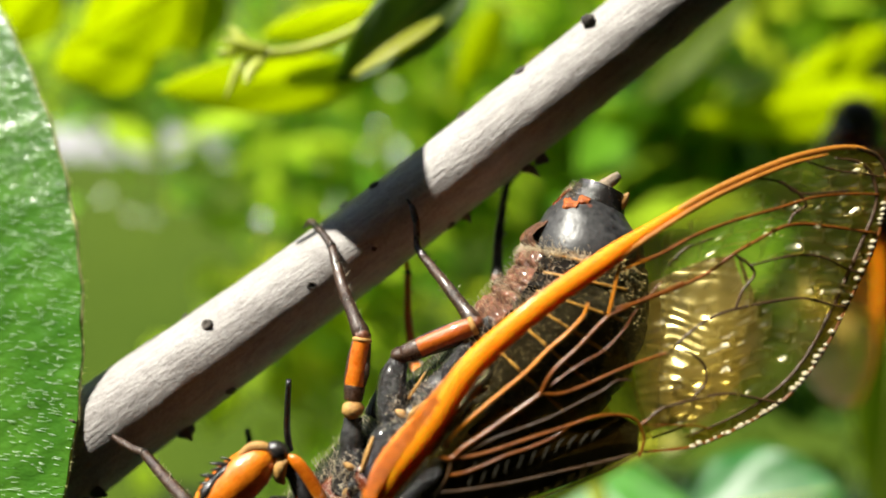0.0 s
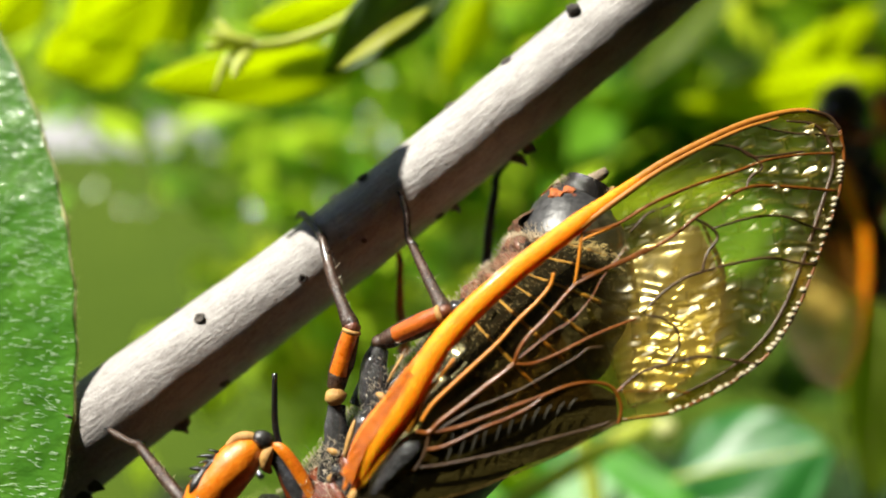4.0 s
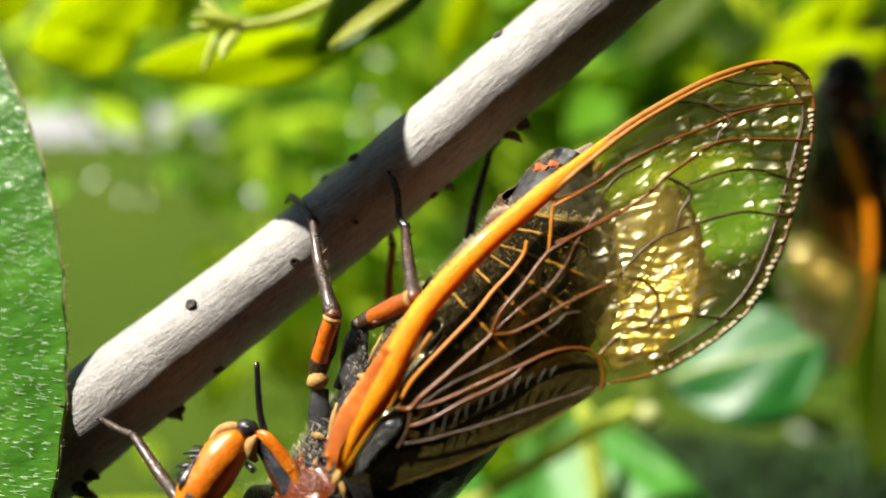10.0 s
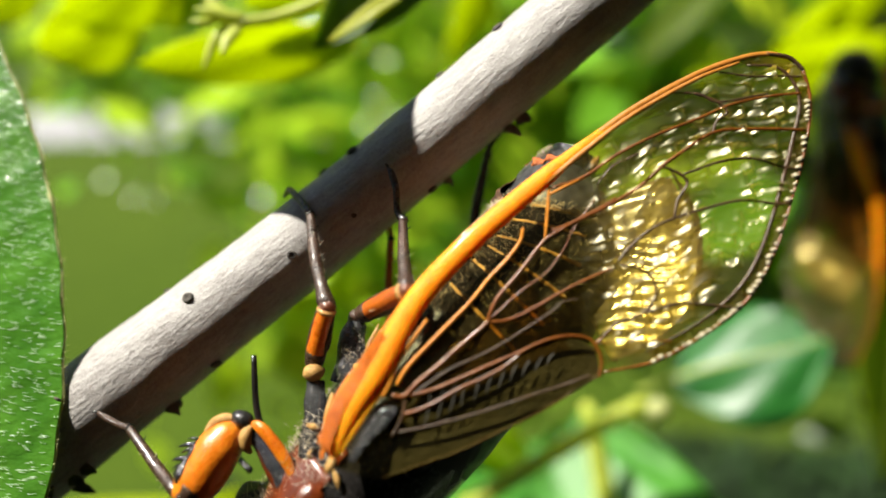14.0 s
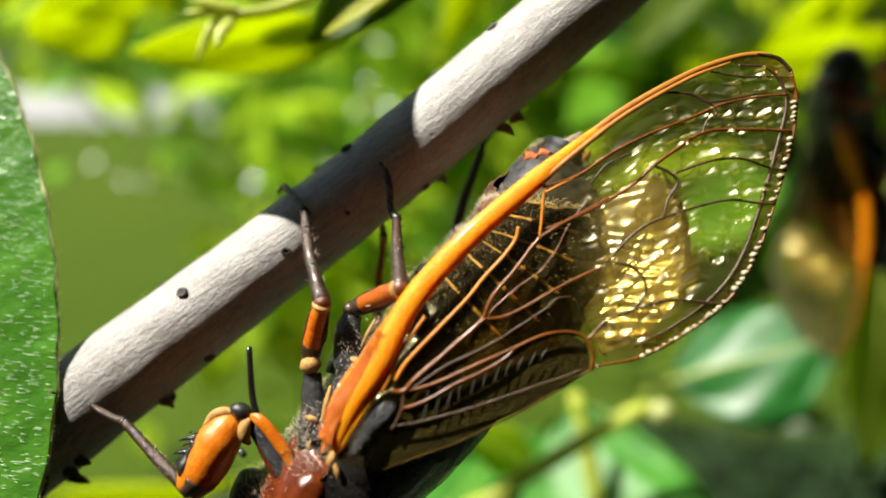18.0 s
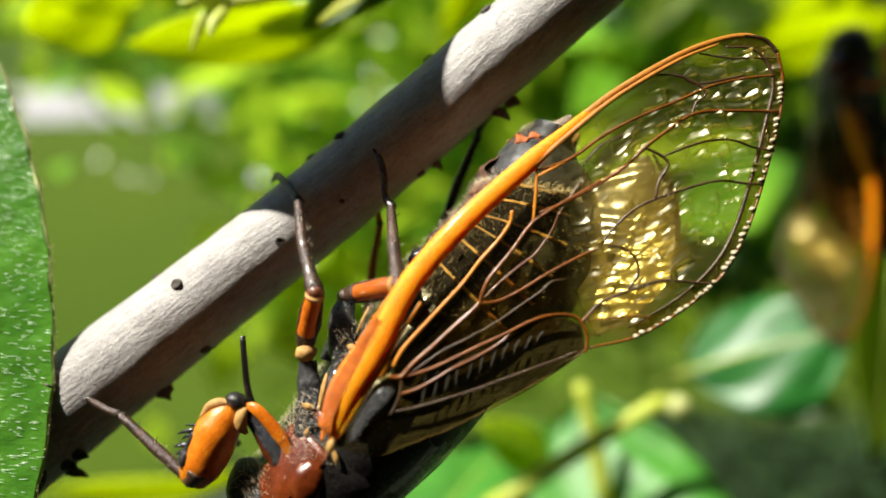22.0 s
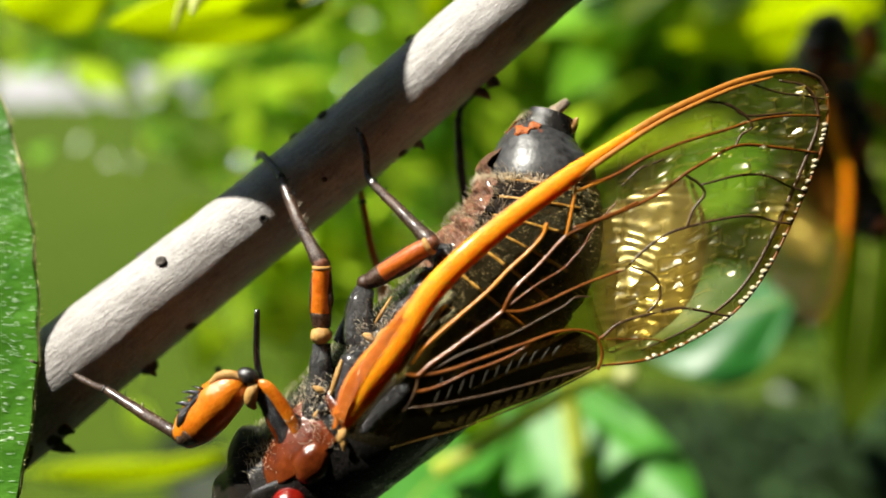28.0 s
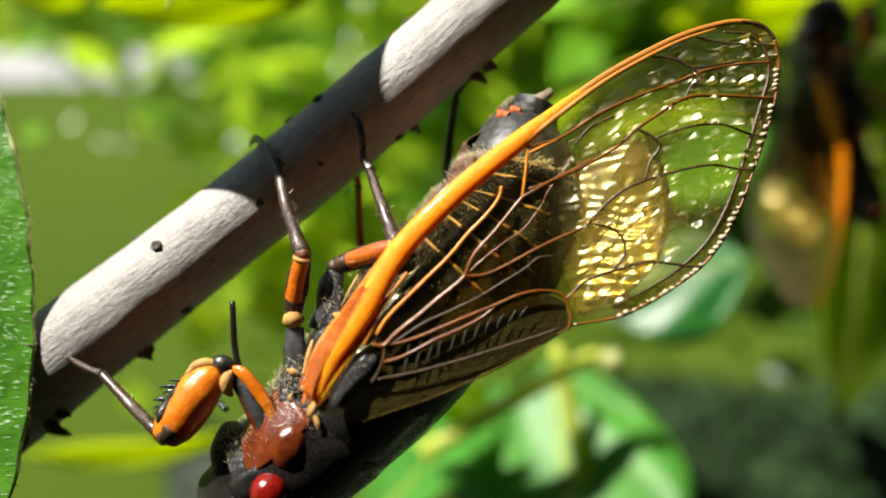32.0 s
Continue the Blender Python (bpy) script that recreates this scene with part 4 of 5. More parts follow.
    part("knee", limb([spot(-10.10, -1.84, -5.83), spot(-10.40, -1.84, -6.06), spot(-10.73, -1.84, -6.10)], [0.5, 0.36, 0.2], 12, 8, 1.0, 0.15), DARK, femur, "dark brown knee")
    part("blade", limb([spot(-9.54, -1.92, -4.11), spot(-9.88, -1.91, -4.47), spot(-10.27, -1.89, -4.94), spot(-10.53, -1.87, -5.53)], [0.10, 0.26, 0.3, 0.16], 10, 16, 1.4, 0.6), BLACK, femur, "ragged black edge of the thigh")
    for a, b, r in ((spot(-9.68, -1.92, -4.11), spot(-10.49, -1.94, -4.05), 0.13), (spot(-9.83, -1.92, -4.25), spot(-10.40, -1.92, -4.33), 0.10), (spot(-10.08, -1.90, -4.63), spot(-10.79, -1.92, -4.52), 0.15), (spot(-10.22, -1.89, -4.87), spot(-10.80, -1.90, -4.85), 0.12), (spot(-10.43, -1.88, -5.25), spot(-10.81, -1.89, -5.09), 0.10), (spot(-9.53, -1.93, -3.97), spot(-10.06, -1.94, -3.81), 0.08)):
        part("tooth", limb([a, (Vector(a) + Vector(b)) / 2 + Vector((0, -0.05, 0.04)), b], [r, r * 0.7, 0.02], 7, 6), BLACK, femur)


def build_cicada():
    cicada = tagged(new("cicada"), "black cicada with orange legs and clear wings clinging to the twig", "insect", "cicadas on the shrub")
    shell, mid, high, wide = cicada_body()
    # thorax
    part("thorax", shell(0.12, 0.56, 0, 360, 0.02, 0, 26, 56, 0.09), BLACK, cicada)
    part("pronotum", seg_shell(shell(0.15, 0.275, 96, 140, 0.10, 0.03, 18, 30, 0.02)), RUST, cicada, "rust-brown shield behind the head")
    part("pronotum_lobe", blob((-4.95, -1.95, -7.05), (0.78, 0.5, 0.95), (0, 25, 0), 24, 16, 0.06), RUST, cicada, "swollen rust-brown lobe of the shield")
    part("collar", seg_shell(shell(0.10, 0.28, -100, 100, 0.06, 0.02, 10, 30, 0.08)), BLACK, cicada)
    part("collar_edge", seg_shell(shell(0.285, 0.305, 98, 128, 0.07, 0.02, 4, 20, 0.03)), RUST, cicada, "rust-brown collar edge")
    part("mesonotum", seg_shell(shell(0.30, 0.53, -95, 78, 0.03, 0, 16, 36, 0.05)), TERGITE, cicada)
    for a, b, c0, c1 in ((0.31, 0.40, 105, 140), (0.38, 0.47, 108, 150), (0.45, 0.53, 112, 160), (0.33, 0.41, 142, 176)):
        part("side_plate", seg_shell(shell(a, b, c0, c1, 0.06, 0.03, 8, 12, 0.07)), BLACK, cicada)
    # abdomen rings: dark back plates, rusty belly plates, ochre rims
    pivot = mid[round(0.52 * 180)]
    abdomen = part("abdomen", shell(0.49, 0.99, 0, 360, -0.06, 0, 20, 30, 0.02), BLACK, cicada)
    for v in abdomen.data.vertices:
        v.co -= pivot * MM
    abdomen.location = pivot * MM

    def piece(*args):
        ob = part(*args)
        ob.location = -pivot * MM
        return ob

    cuts = [0.50, 0.555, 0.61, 0.655, 0.70, 0.745, 0.782]
    for s0, s1 in zip(cuts, cuts[1:]):
        piece("tergite", seg_shell(shell(s0, s1 + 0.006, -132, 128, 0.035, 0.04, 10, 60, 0.09)), TERGITE, abdomen)
        piece("rim", seg_shell(shell(s1 - 0.004, s1 + 0.004, 60, 128, 0.05, 0.05, 2, 50, 0.12)), CREAM, abdomen, "ochre rim of a body ring")
        piece("sternite", shell(s0, s1 + 0.004, 136, 230, 0.06, 0.04, 14, 50, 0.22), FLANK, abdomen, "rusty orange belly plate")
        piece("fold", seg_shell(shell(s0 + 0.008, s1 - 0.004, 118, 140, 0.06, 0.02, 8, 18, 0.16)), TERGITE, abdomen, "wrinkled black side fold")
    # last rings: pale downy collar, then the smooth tail bulb with orange flecks
    piece("collar", seg_shell(shell(0.775, 0.80, 20, 205, 0.05, -0.05, 6, 60, 0.22)), DOWN, abdomen, "pale downy collar before the tail bulb")
    piece("bulb", seg_shell(shell(0.79, 0.99, -150, 190, 0.17, -0.34, 30, 60, 0.03)), BULB, abdomen, "smooth grey-black tail bulb with orange flecks")
    for a0, a1, c0, c1 in ((0.89, 0.925, 120, 142), (0.91, 0.94, 108, 124)):
        piece("patch", seg_shell(shell(a0, a1, c0, c1, 0.165, 0.0, 20, 24, 0.22)), PATCH, abdomen, "orange patch on the tail bulb")
    piece("sternite", shell(0.795, 0.885, 150, 236, 0.30, -0.1, 14, 30, 0.2), FLANK, abdomen, "rusty flap under the tail")
    piece("sternite", shell(0.875, 0.97, 160, 236, 0.10, -0.1, 10, 24, 0.15), RUST, abdomen, "rusty flap under the tail")
    piece("tail_cone", shell(0.965, 1.0, 0, 360, 0.0, 0.05, 5, 24, 0.04), BLACK, abdomen)
    piece("tail_tip", limb([(5.31, 1.40, 7.84), (5.75, 1.40, 8.32), (6.14, 1.40, 8.69), (6.53, 1.40, 9.01)], [0.34, 0.32, 0.26, 0.16], 10, 14, 0.8, 0.35), DOWN, abdomen, "greyish pointed tail spine")
    piece("tail_tip", limb([(6.40, 1.00, 7.61), (6.70, 1.00, 7.87), (6.92, 1.00, 8.16)], [0.36, 0.26, 0.06], 8, 8, 0.8, 0.5), CREAM, abdomen, "ochre bristly tail lobe")
    bm = bmesh.new()
    rng = random.Random(14)
    for k in range(60):
        q = Vector(rng.choice(((6.74, 0.90, 7.95), (6.39, 0.90, 7.75), (5.74, 0.90, 8.20), (5.33, 0.90, 7.88), (4.93, 0.90, 7.62), (4.25, 0.90, 7.16)))) + Vector([rng.gauss(0, 0.12) for _ in range(3)])
        tube(bm, [q, q + Vector((rng.gauss(-0.05, 0.15), rng.gauss(0, 0.1), rng.uniform(0.1, 0.32)))], [0.014, 0.005], 3, 1)
    for _ in range(700):
        k, a = round(180 * rng.gauss(0.785, 0.008)), radians(rng.uniform(60, 200))
        up = -(mid[k + 1] - mid[k - 1]).normalized().cross(Vector((0, 1, 0))).normalized()
        v = up * math.cos(a) + Vector((0, -math.sin(a), 0))
        q = mid[k] + up * (math.cos(a) * high[k].x * 1.03) + Vector((0, -math.sin(a) * wide[k].x * 1.03, 0))
        tube(bm, [q, q + v * 0.16 + Vector((rng.gauss(0, 0.1), 0, rng.uniform(0, 0.22)))], [0.014, 0.005], 3, 1)
    piece("tail_hair", bm, HAIR, abdomen)
    # fine pale hair on belly, flank and chest
    rng = random.Random(4)
    bm = bmesh.new()
    spots = []
    for _ in range(5200):
        s, a = rng.uniform(0.12, 0.98), radians(rng.choice((rng.gauss(130, 22), rng.gauss(148, 26), rng.uniform(20, 130))))
        k = int(s * 180)
        d = (mid[k + 1] - mid[k - 1]).normalized()
        up = -d.cross(Vector((0, 1, 0))).normalized()
        v = up * math.cos(a) + Vector((0, -math.sin(a), 0))
        lift = 1.06 if 0.5 < s < 0.79 else 1.0
        spots.append((mid[k] + (up * math.cos(a) * high[k].x + Vector((0, -math.sin(a) * wide[k].x, 0))) * lift, v, s, math.degrees(a)))
    hairs(bm, [q for q in spots if q[2] < 0.5 and q[3] > 115], 0.36, 0.013, 9, (0.2, 0, 0.3))
    part("hair", bm, HAIR, cicada)
    bm = bmesh.new()
    hairs(bm, [q for q in spots if 0.5 <= q[2] < 0.83 and q[3] > 118], 0.34, 0.012, 9, (0.2, 0, 0.3))
    hairs(bm, [q for q in spots if 0.5 <= q[2] < 0.80 and q[3] <= 118], 0.12, 0.016, 9, (0.2, 0, 0.3))
    hairs(bm, [q for q in spots if q[2] >= 0.83 and q[3] > 135], 0.2, 0.010, 9, (0.2, 0, 0.3))
    piece("hair", bm, HAIR, abdomen)
    # head
    head = part("head", blob((-8.02, 1.50, -9.43), (2.1, 3.2, 1.9), (0, 35, 0), 32, 20, 0.08), TERGITE, cicada)
    part("face", blob((-8.24, 0.60, -7.87), (1.0, 1.6, 1.75), (0, -8, 0), 28, 18, 0.05), TERGITE, head, "bulging ridged black face")
    for q in ((-5.93, -1.87, -8.91), (-8.37, 4.15, -10.17)):
        part("eye", blob(q, (0.80, 0.76, 0.82), (0, 0, 0), 28, 18), EYE, head, "shiny red eye")
    part("cheek", blob(((-7.05, -0.34, -7.79)), (0.62, 0.8, 1.35), (0, -14, 0), 24, 16, 0.3), ASH, head, "grey downy cheek")
    for pts in ([(-7.68, 0.10, -3.91), (-7.78, -0.10, -3.06), (-7.75, -0.30, -2.01), (-7.67, -0.50, -0.67)], [(-9.74, 3.50, -5.91), (-10.61, 4.00, -5.16), (-11.06, 4.50, -4.09)]):
        part("antenna", limb(pts, [0.17, 0.16, 0.15, 0.13][:len(pts)], 8, 12), BLACK, head, "thin black antenna")
    # chest joints
    for pts, r in (([(-5.01, -1.04, -5.26), (-4.79, -1.08, -4.33), (-4.71, -1.04, -3.11), (-4.73, -0.89, -2.14)], [0.62, 0.62, 0.52, 0.42]),
                   ([(-2.74, -0.74, -2.49), (-3.02, -0.79, -1.56), (-3.07, -0.64, -0.45), (-2.84, -0.38, 0.30)], [0.7, 0.72, 0.6, 0.42]),
                   ([(-3.66, -1.43, -5.02), (-3.54, -1.47, -4.05), (-3.34, -1.42, -3.10), (-2.91, -1.25, -2.39)], [0.55, 0.62, 0.6, 0.4]),
                   ([(-3.88, 0.13, -2.24), (-3.55, 0.09, -1.22), (-3.39, 0.14, -0.20)], [0.5, 0.45, 0.3])):
        part("coxa", limb(pts, r, 20, 30, 1.0, 0.2), COXA, cicada)
    for q, r, t in (((-4.01, -1.52, -5.36), (0.55, 0.4, 0.45), 30), ((-4.51, -1.65, -4.78), (0.34, 0.3, 0.26), 20), ((-2.26, -1.55, -2.14), (0.35, 0.3, 0.5), 40), ((-1.39, -1.58, -1.19), (0.4, 0.35, 0.7), 40), ((-0.29, -1.23, 0.12), (0.55, 0.4, 0.75), 40), ((-0.04, -0.96, 0.79), (0.4, 0.4, 0.5), 40), ((0.72, -0.69, 1.73), (0.5, 0.4, 0.6), 35)):
        part("chest_plate", blob(q, r, (0, t, 0), 18, 12, 0.35), COXA, cicada)
    part("coxa", limb([(-5.84, -1.07, -6.99), (-6.36, -1.22, -5.98), (-6.89, -1.40, -4.73), (-7.35, -1.54, -3.92)], [0.50, 0.46, 0.42, 0.36], 16, 20, 1.0, 0.15), COXA, cicada)
    part("coxa_stripe", limb([(-5.59, -1.55, -6.21), (-5.84, -1.69, -5.41), (-6.37, -1.85, -4.47), (-6.87, -1.94, -3.83), (-7.28, -1.86, -3.64)], [0.12, 0.26, 0.28, 0.26, 0.12], 12, 24, 0.6, 0.1), ORANGE, cicada, "orange stripe on the front hip")
    part("coxa_stripe", limb([(-6.29, -1.49, -6.64), (-6.69, -1.60, -5.65), (-7.05, -1.70, -4.72)], [0.08, 0.17, 0.1], 10, 16, 0.6, 0.2), RUST, cicada, "brown stripe on the front hip")
    part("trochanter", limb([(-7.27, -1.90, -3.73), (-7.50, -1.94, -4.05), (-7.59, -1.82, -4.50), (-7.46, -1.60, -4.83)], [0.12, 0.27, 0.26, 0.1], 12, 14, 0.9, 0.1), CREAM, cicada, "cream hip joint")
    part("trochanter", limb([(-8.16, -1.68, -3.50), (-7.84, -1.78, -3.35), (-7.55, -1.76, -3.55), (-7.39, -1.65, -3.86)], [0.2, 0.34, 0.36, 0.2], 12, 14, 1.0, 0.2), BLACK, cicada)
    part("trochanter", blob(((-4.69, -1.21, -1.73)), (0.47, 0.46, 0.40), (0, 0, 0), 18, 12, 0.15), CREAM, cicada, "ochre hip joint")
    part("trochanter", blob(((-2.82, -0.49, 0.55)), (0.42, 0.45, 0.36), (0, 0, 0), 14, 10, 0.1), DARK, cicada)
    for pts, r in (([(-4.17, -1.88, -4.22), (-3.91, -1.96, -3.38), (-3.70, -1.85, -2.69)], 0.15), ([(-4.96, -1.66, -3.88), (-4.68, -1.75, -3.99), (-4.43, -1.69, -4.10)], 0.16), ([(-2.81, -1.58, -1.64), (-2.55, -1.67, -1.76), (-2.36, -1.66, -1.94)], 0.17), ([(-2.29, -1.86, -2.00), (-2.03, -1.97, -1.59), (-1.58, -2.08, -1.21), (-1.19, -2.09, -0.88)], 0.14),
                   ([(-2.32, -1.50, -1.17), (-2.01, -1.62, -0.69), (-1.61, -1.54, -0.02)], 0.10), ([(-4.82, -1.73, -5.30), (-4.84, -1.85, -5.05), (-4.69, -1.75, -4.85)], 0.1), ([(-3.74, -2.40, -5.55), (-3.56, -2.37, -6.14), (-3.54, -2.25, -6.51)], 0.15)):
        part("seam", limb(pts, [r * 0.4] + [r * 0.85] * (len(pts) - 2) + [r * 0.35], 8, 12, 0.6, 0.4), CREAM, cicada, "cream seam between the chest plates")
    bm = bmesh.new()
    rng = random.Random(31)
    for c, spread, count in (((-6.89, -0.95, -7.63), 0.75, 240), ((-5.59, -1.63, -7.69), 0.5, 170), ((-4.53, -2.00, -5.85), 0.6, 150), ((-4.67, -1.78, -4.23), 0.5, 130), ((-5.37, -1.38, -4.52), 0.35, 60), ((-2.32, -1.96, -1.87), 0.5, 110), ((-1.33, -2.09, -0.93), 0.5, 100)):
        for _ in range(count):
            q = Vector(c) + Vector((rng.gauss(0, spread), rng.gauss(0, 0.12), rng.gauss(0, spread)))
            tube(bm, [q, q + Vector((rng.gauss(-0.05, 0.14), rng.uniform(-0.12, 0.0), rng.gauss(0.05, 0.14)))], [0.013, 0.005], 3, 1)
    part("down", bm, HAIR, cicada)
    # legs
    front_leg(cicada)
    leg(cicada, "middle", (-4.74, -1.03, -1.34), (-4.55, -1.45, 1.27), (-6.58, 0.71, 5.47), [(-7.08, 1.22, 6.10), (-7.65, 1.93, 6.68), (-8.03, 2.51, 6.97), (-8.37, 3.01, 6.85)],
        [0.40, 0.43, 0.45, 0.44, 0.42, 0.38], [0.36, 0.28, 0.20], ORANGE, DARK)
    leg(cicada, "hind", (-2.63, -0.59, 0.60), (0.31, -1.71, 1.93), (-2.26, 0.50, 5.06), [(-2.54, 0.72, 5.58), (-2.58, 0.72, 6.52), (-2.79, 0.78, 7.31), (-2.95, 0.81, 7.59)],
        [0.36, 0.42, 0.44, 0.46, 0.44, 0.38], [0.36, 0.26, 0.19], RUST_ORANGE, DARK)
    leg(cicada, "far_hind", (2.52, 4.00, 2.05), (2.02, 4.50, 4.04), (1.78, 4.50, 8.93), [(1.96, 4.50, 9.51), (2.40, 4.50, 10.10), (2.69, 4.50, 10.30)],
        [0.38, 0.4, 0.4, 0.38, 0.36, 0.34], [0.30, 0.26, 0.2], BLACK, BLACK)
    leg(cicada, "far_middle", (-2.06, 3.50, -1.36), (-2.55, 4.50, 0.30), (-3.25, 4.50, 4.68), [(-3.36, 4.50, 5.27), (-3.56, 4.70, 5.88), (-3.64, 4.90, 6.19)],
        [0.38, 0.4, 0.4, 0.38, 0.36, 0.32], [0.25, 0.2, 0.17], ORANGE, RUST_ORANGE)
    # wings
    lead = [(-3.44, -5.47), (-2.67, -3.71), (-1.31, -1.90), (0.36, 0.55), (2.90, 2.88), (5.77, 4.97), (7.35, 6.08), (9.79, 7.65), (12.74, 9.03), (14.71, 9.63), (16.09, 9.78), (17.00, 9.52), (17.50, 8.90)]
    trail = [(-3.31, -5.59), (-1.55, -6.13), (0.06, -5.73), (1.62, -5.34), (4.96, -4.10), (7.38, -2.92), (9.54, -2.66), (11.78, -1.70), (13.49, -0.57), (14.80, 1.06), (15.93, 3.21), (17.06, 5.78), (17.54, 7.52), (17.50, 8.90)]

    def sheet(lead, trail, lift, amp, n=90, m=40, freq=5.0, seed=0.0, saw=None, reach=6.8, spot=None):
        a = spline([(q[0], 0, q[1]) for q in lead], n)
        b = spline([(q[0], 0, q[1]) for q in trail], n)
        bm = bmesh.new()
        rows = []
        for i in range(n + 1):
            row = []
            for k in range(m + 1):
                q = a[i].lerp(b[i], k / m)
                e = min(1, 6 * min(k / m, 1 - k / m))
                y = wing_y(q.x, q.z) - lift + e * amp * noise.noise(Vector((q.x * 0.35, seed, q.z * 0.35 * freq / 3))) * 2
                if saw:
                    # cross-wrinkles of the cells, strongest towards the wing's outer end
                    ph = 0.45 * noise.noise(Vector((q.x * 0.6, seed, q.z * 0.6)))
                    u = q.z / 0.5 + 2.2 * ph + 0.4 * math.sin(q.x * 0.8 + seed) - 0.16 * q.x
                    row_id = math.floor(u)
                    fu = u - row_id
                    g = e * min(1, max(0, (q.x - reach) / 1.6))
                if spot:
                    # soft rows on a sheet that leans towards the sun
                    near_ = math.exp(-((q.x - spot[0]) ** 2 / 2.0 + (q.z - spot[1]) ** 2 / 9.0))
                    y += saw[0] * 1.4 * math.tanh((q.x - spot[0]) / 1.4) + 0.36 * 1.6 * math.tanh((q.z - spot[1]) / 1.6)
                    y += saw[1] * (0.45 + 0.9 * near_) * (0.75 + 0.8 * noise.noise(Vector((q.x * 0.9, row_id * 3.7, 2)))) * math.sin(2 * math.pi * fu)
                    y += 0.13 * noise.noise(Vector((q.x * 1.7, seed, q.z * 1.1)))
                elif saw:
                    # broken rows of tilted facets
                    g *= 0.6 + 0.9 * (noise.noise(Vector((q.x * 1.3, seed + 11, q.z * 1.7))) + 0.35)
                    v = q.x / (1.35 + 0.5 * math.sin(row_id * 2.4 + seed)) + 3.7 * math.sin(row_id * 5.3)
                    fv = v - math.floor(v)
                    rag = max(0.0, 0.6 + 1.5 * noise.noise(Vector((q.x * 0.8, row_id * 3.7, seed))))
                    y += g * rag * saw[1] * 0.5 * (fu if fu < 0.7 else 0.7 * (0.5 + 0.5 * math.cos((fu - 0.7) / 0.3 * math.pi)))
                    y += g * rag * saw[0] * (fv - 0.35 if fv < 0.8 else 0.8 * (0.5 + 0.5 * math.cos((fv - 0.8) / 0.2 * math.pi)) - 0.35)
                row.append(bm.verts.new(Vector((q.x, y, q.z)) * MM))
            rows.append(row)
        for r, s in zip(rows, rows[1:]):
            for k in range(m):
                bm.faces.new((r[k], r[k + 1], s[k + 1], s[k]))
        bmesh.ops.remove_doubles(bm, verts=bm.verts, dist=2e-6)
        return bm

    wing = part("forewing", sheet(lead, trail, 0.0, 0.05, 260, 170, 5.0, 1.0, (-0.54, 0.43)), MEMBRANE, cicada, "clear glassy wing sheet")
    part("costa", limb([wing_point(q, 0.0) for q in lead[:8]], [0.10, 0.44, 0.56, 0.50, 0.46, 0.42, 0.27, 0.13], 18, 100, 0.6), AMBER, wing, "thick bright orange leading edge")
    part("costa_ridge", limb([wing_point((q[0] - 0.34, q[1] + 0.26), 0.06) for q in lead[:4]], [0.05, 0.38, 0.34, 0.05], 14, 140, 0.45, 0.1), COSTA_RIDGE, wing, "granular brown rim of the leading edge")
    rng = random.Random(17)
    bm = bmesh.new()
    rib = spline([wing_point((q[0] - 0.34, q[1] + 0.26), 0.235) for q in lead[:4]], 64)
    for i, q in enumerate(rib[6:52]):
        for w in (-0.24, -0.12, 0.0, 0.12, 0.24):
            c = q + Vector((w * 0.75 + rng.uniform(-0.03, 0.03), 0.25 * w * w + 0.02, -w * 0.6 + rng.uniform(-0.03, 0.03)))
            bmesh.ops.create_icosphere(bm, subdivisions=1, radius=rng.uniform(0.055, 0.08) * MM, matrix=Matrix.Translation(c * MM))
    part("granulation", bm, COSTA_RIDGE, wing, "glossy red-brown granules of the rim")
    part("costa_edge", limb([wing_point((q[0] - 0.28, q[1] + 0.30), 0.02) for q in lead[3:6]], [0.01, 0.06, 0.01], 8, 40, 0.8), COSTA_TIP, wing, "brown outer rim of the leading edge")
    part("hinge", blob(wing_point(lead[0], 0.0), (0.2, 0.18, 0.34), (0, 25, 0), 12, 8, 0.2), CREAM, wing, "cream wing hinge")
    part("costa_tip", limb([wing_point(q, 0.02) for q in lead[6:12]], [0.16, 0.15, 0.13, 0.12, 0.11, 0.10], 10, 50, 0.6), COSTA_TIP, wing, "brown-orange outer leading edge")
    part("costa_tip", limb([wing_point((q[0] + 0.12, q[1] - 0.2), 0.16) for q in lead[5:10]], [0.10, 0.12, 0.10, 0.09, 0.05], 8, 40, 0.6), COSTA_TIP, wing, "brown-orange outer leading edge")
    part("margin", limb([wing_point(q, 0.02) for q in lead[10:]], [0.09, 0.10, 0.10], 8, 20, 0.8), VEIN_DARK, wing, "dark wing margin")
    part("costa_base", limb([wing_point(q, 0.06) for q in [(-3.08, -5.07), (-2.34, -4.01), (-1.31, -2.66), (-0.81, -1.63), (0.29, -0.26)]], [0.08, 0.2, 0.22, 0.18, 0.04], 12, 30, 0.4, 0.1), AMBER, wing, "wrinkled orange wing root")
    part("margin", limb([wing_point(q, 0.02) for q in trail[5:]], [0.05, 0.06, 0.06, 0.06, 0.06, 0.06, 0.06, 0.07, 0.08], 8, 80, 0.8), VEIN, wing, "dark wing margin")
    part("margin", limb([wing_point(q, -0.1) for q in trail[1:6]], [0.015, 0.03, 0.035, 0.04, 0.045], 8, 40, 0.8), VEIN_DARK, wing, "dark wing margin")
    rng = random.Random(21)
    for q in spline([wing_point(q, 0.05) for q in trail[6:13]], 46):
        if rng.random() < 0.12:
            continue
        w = rng.uniform(0.7, 1.5)
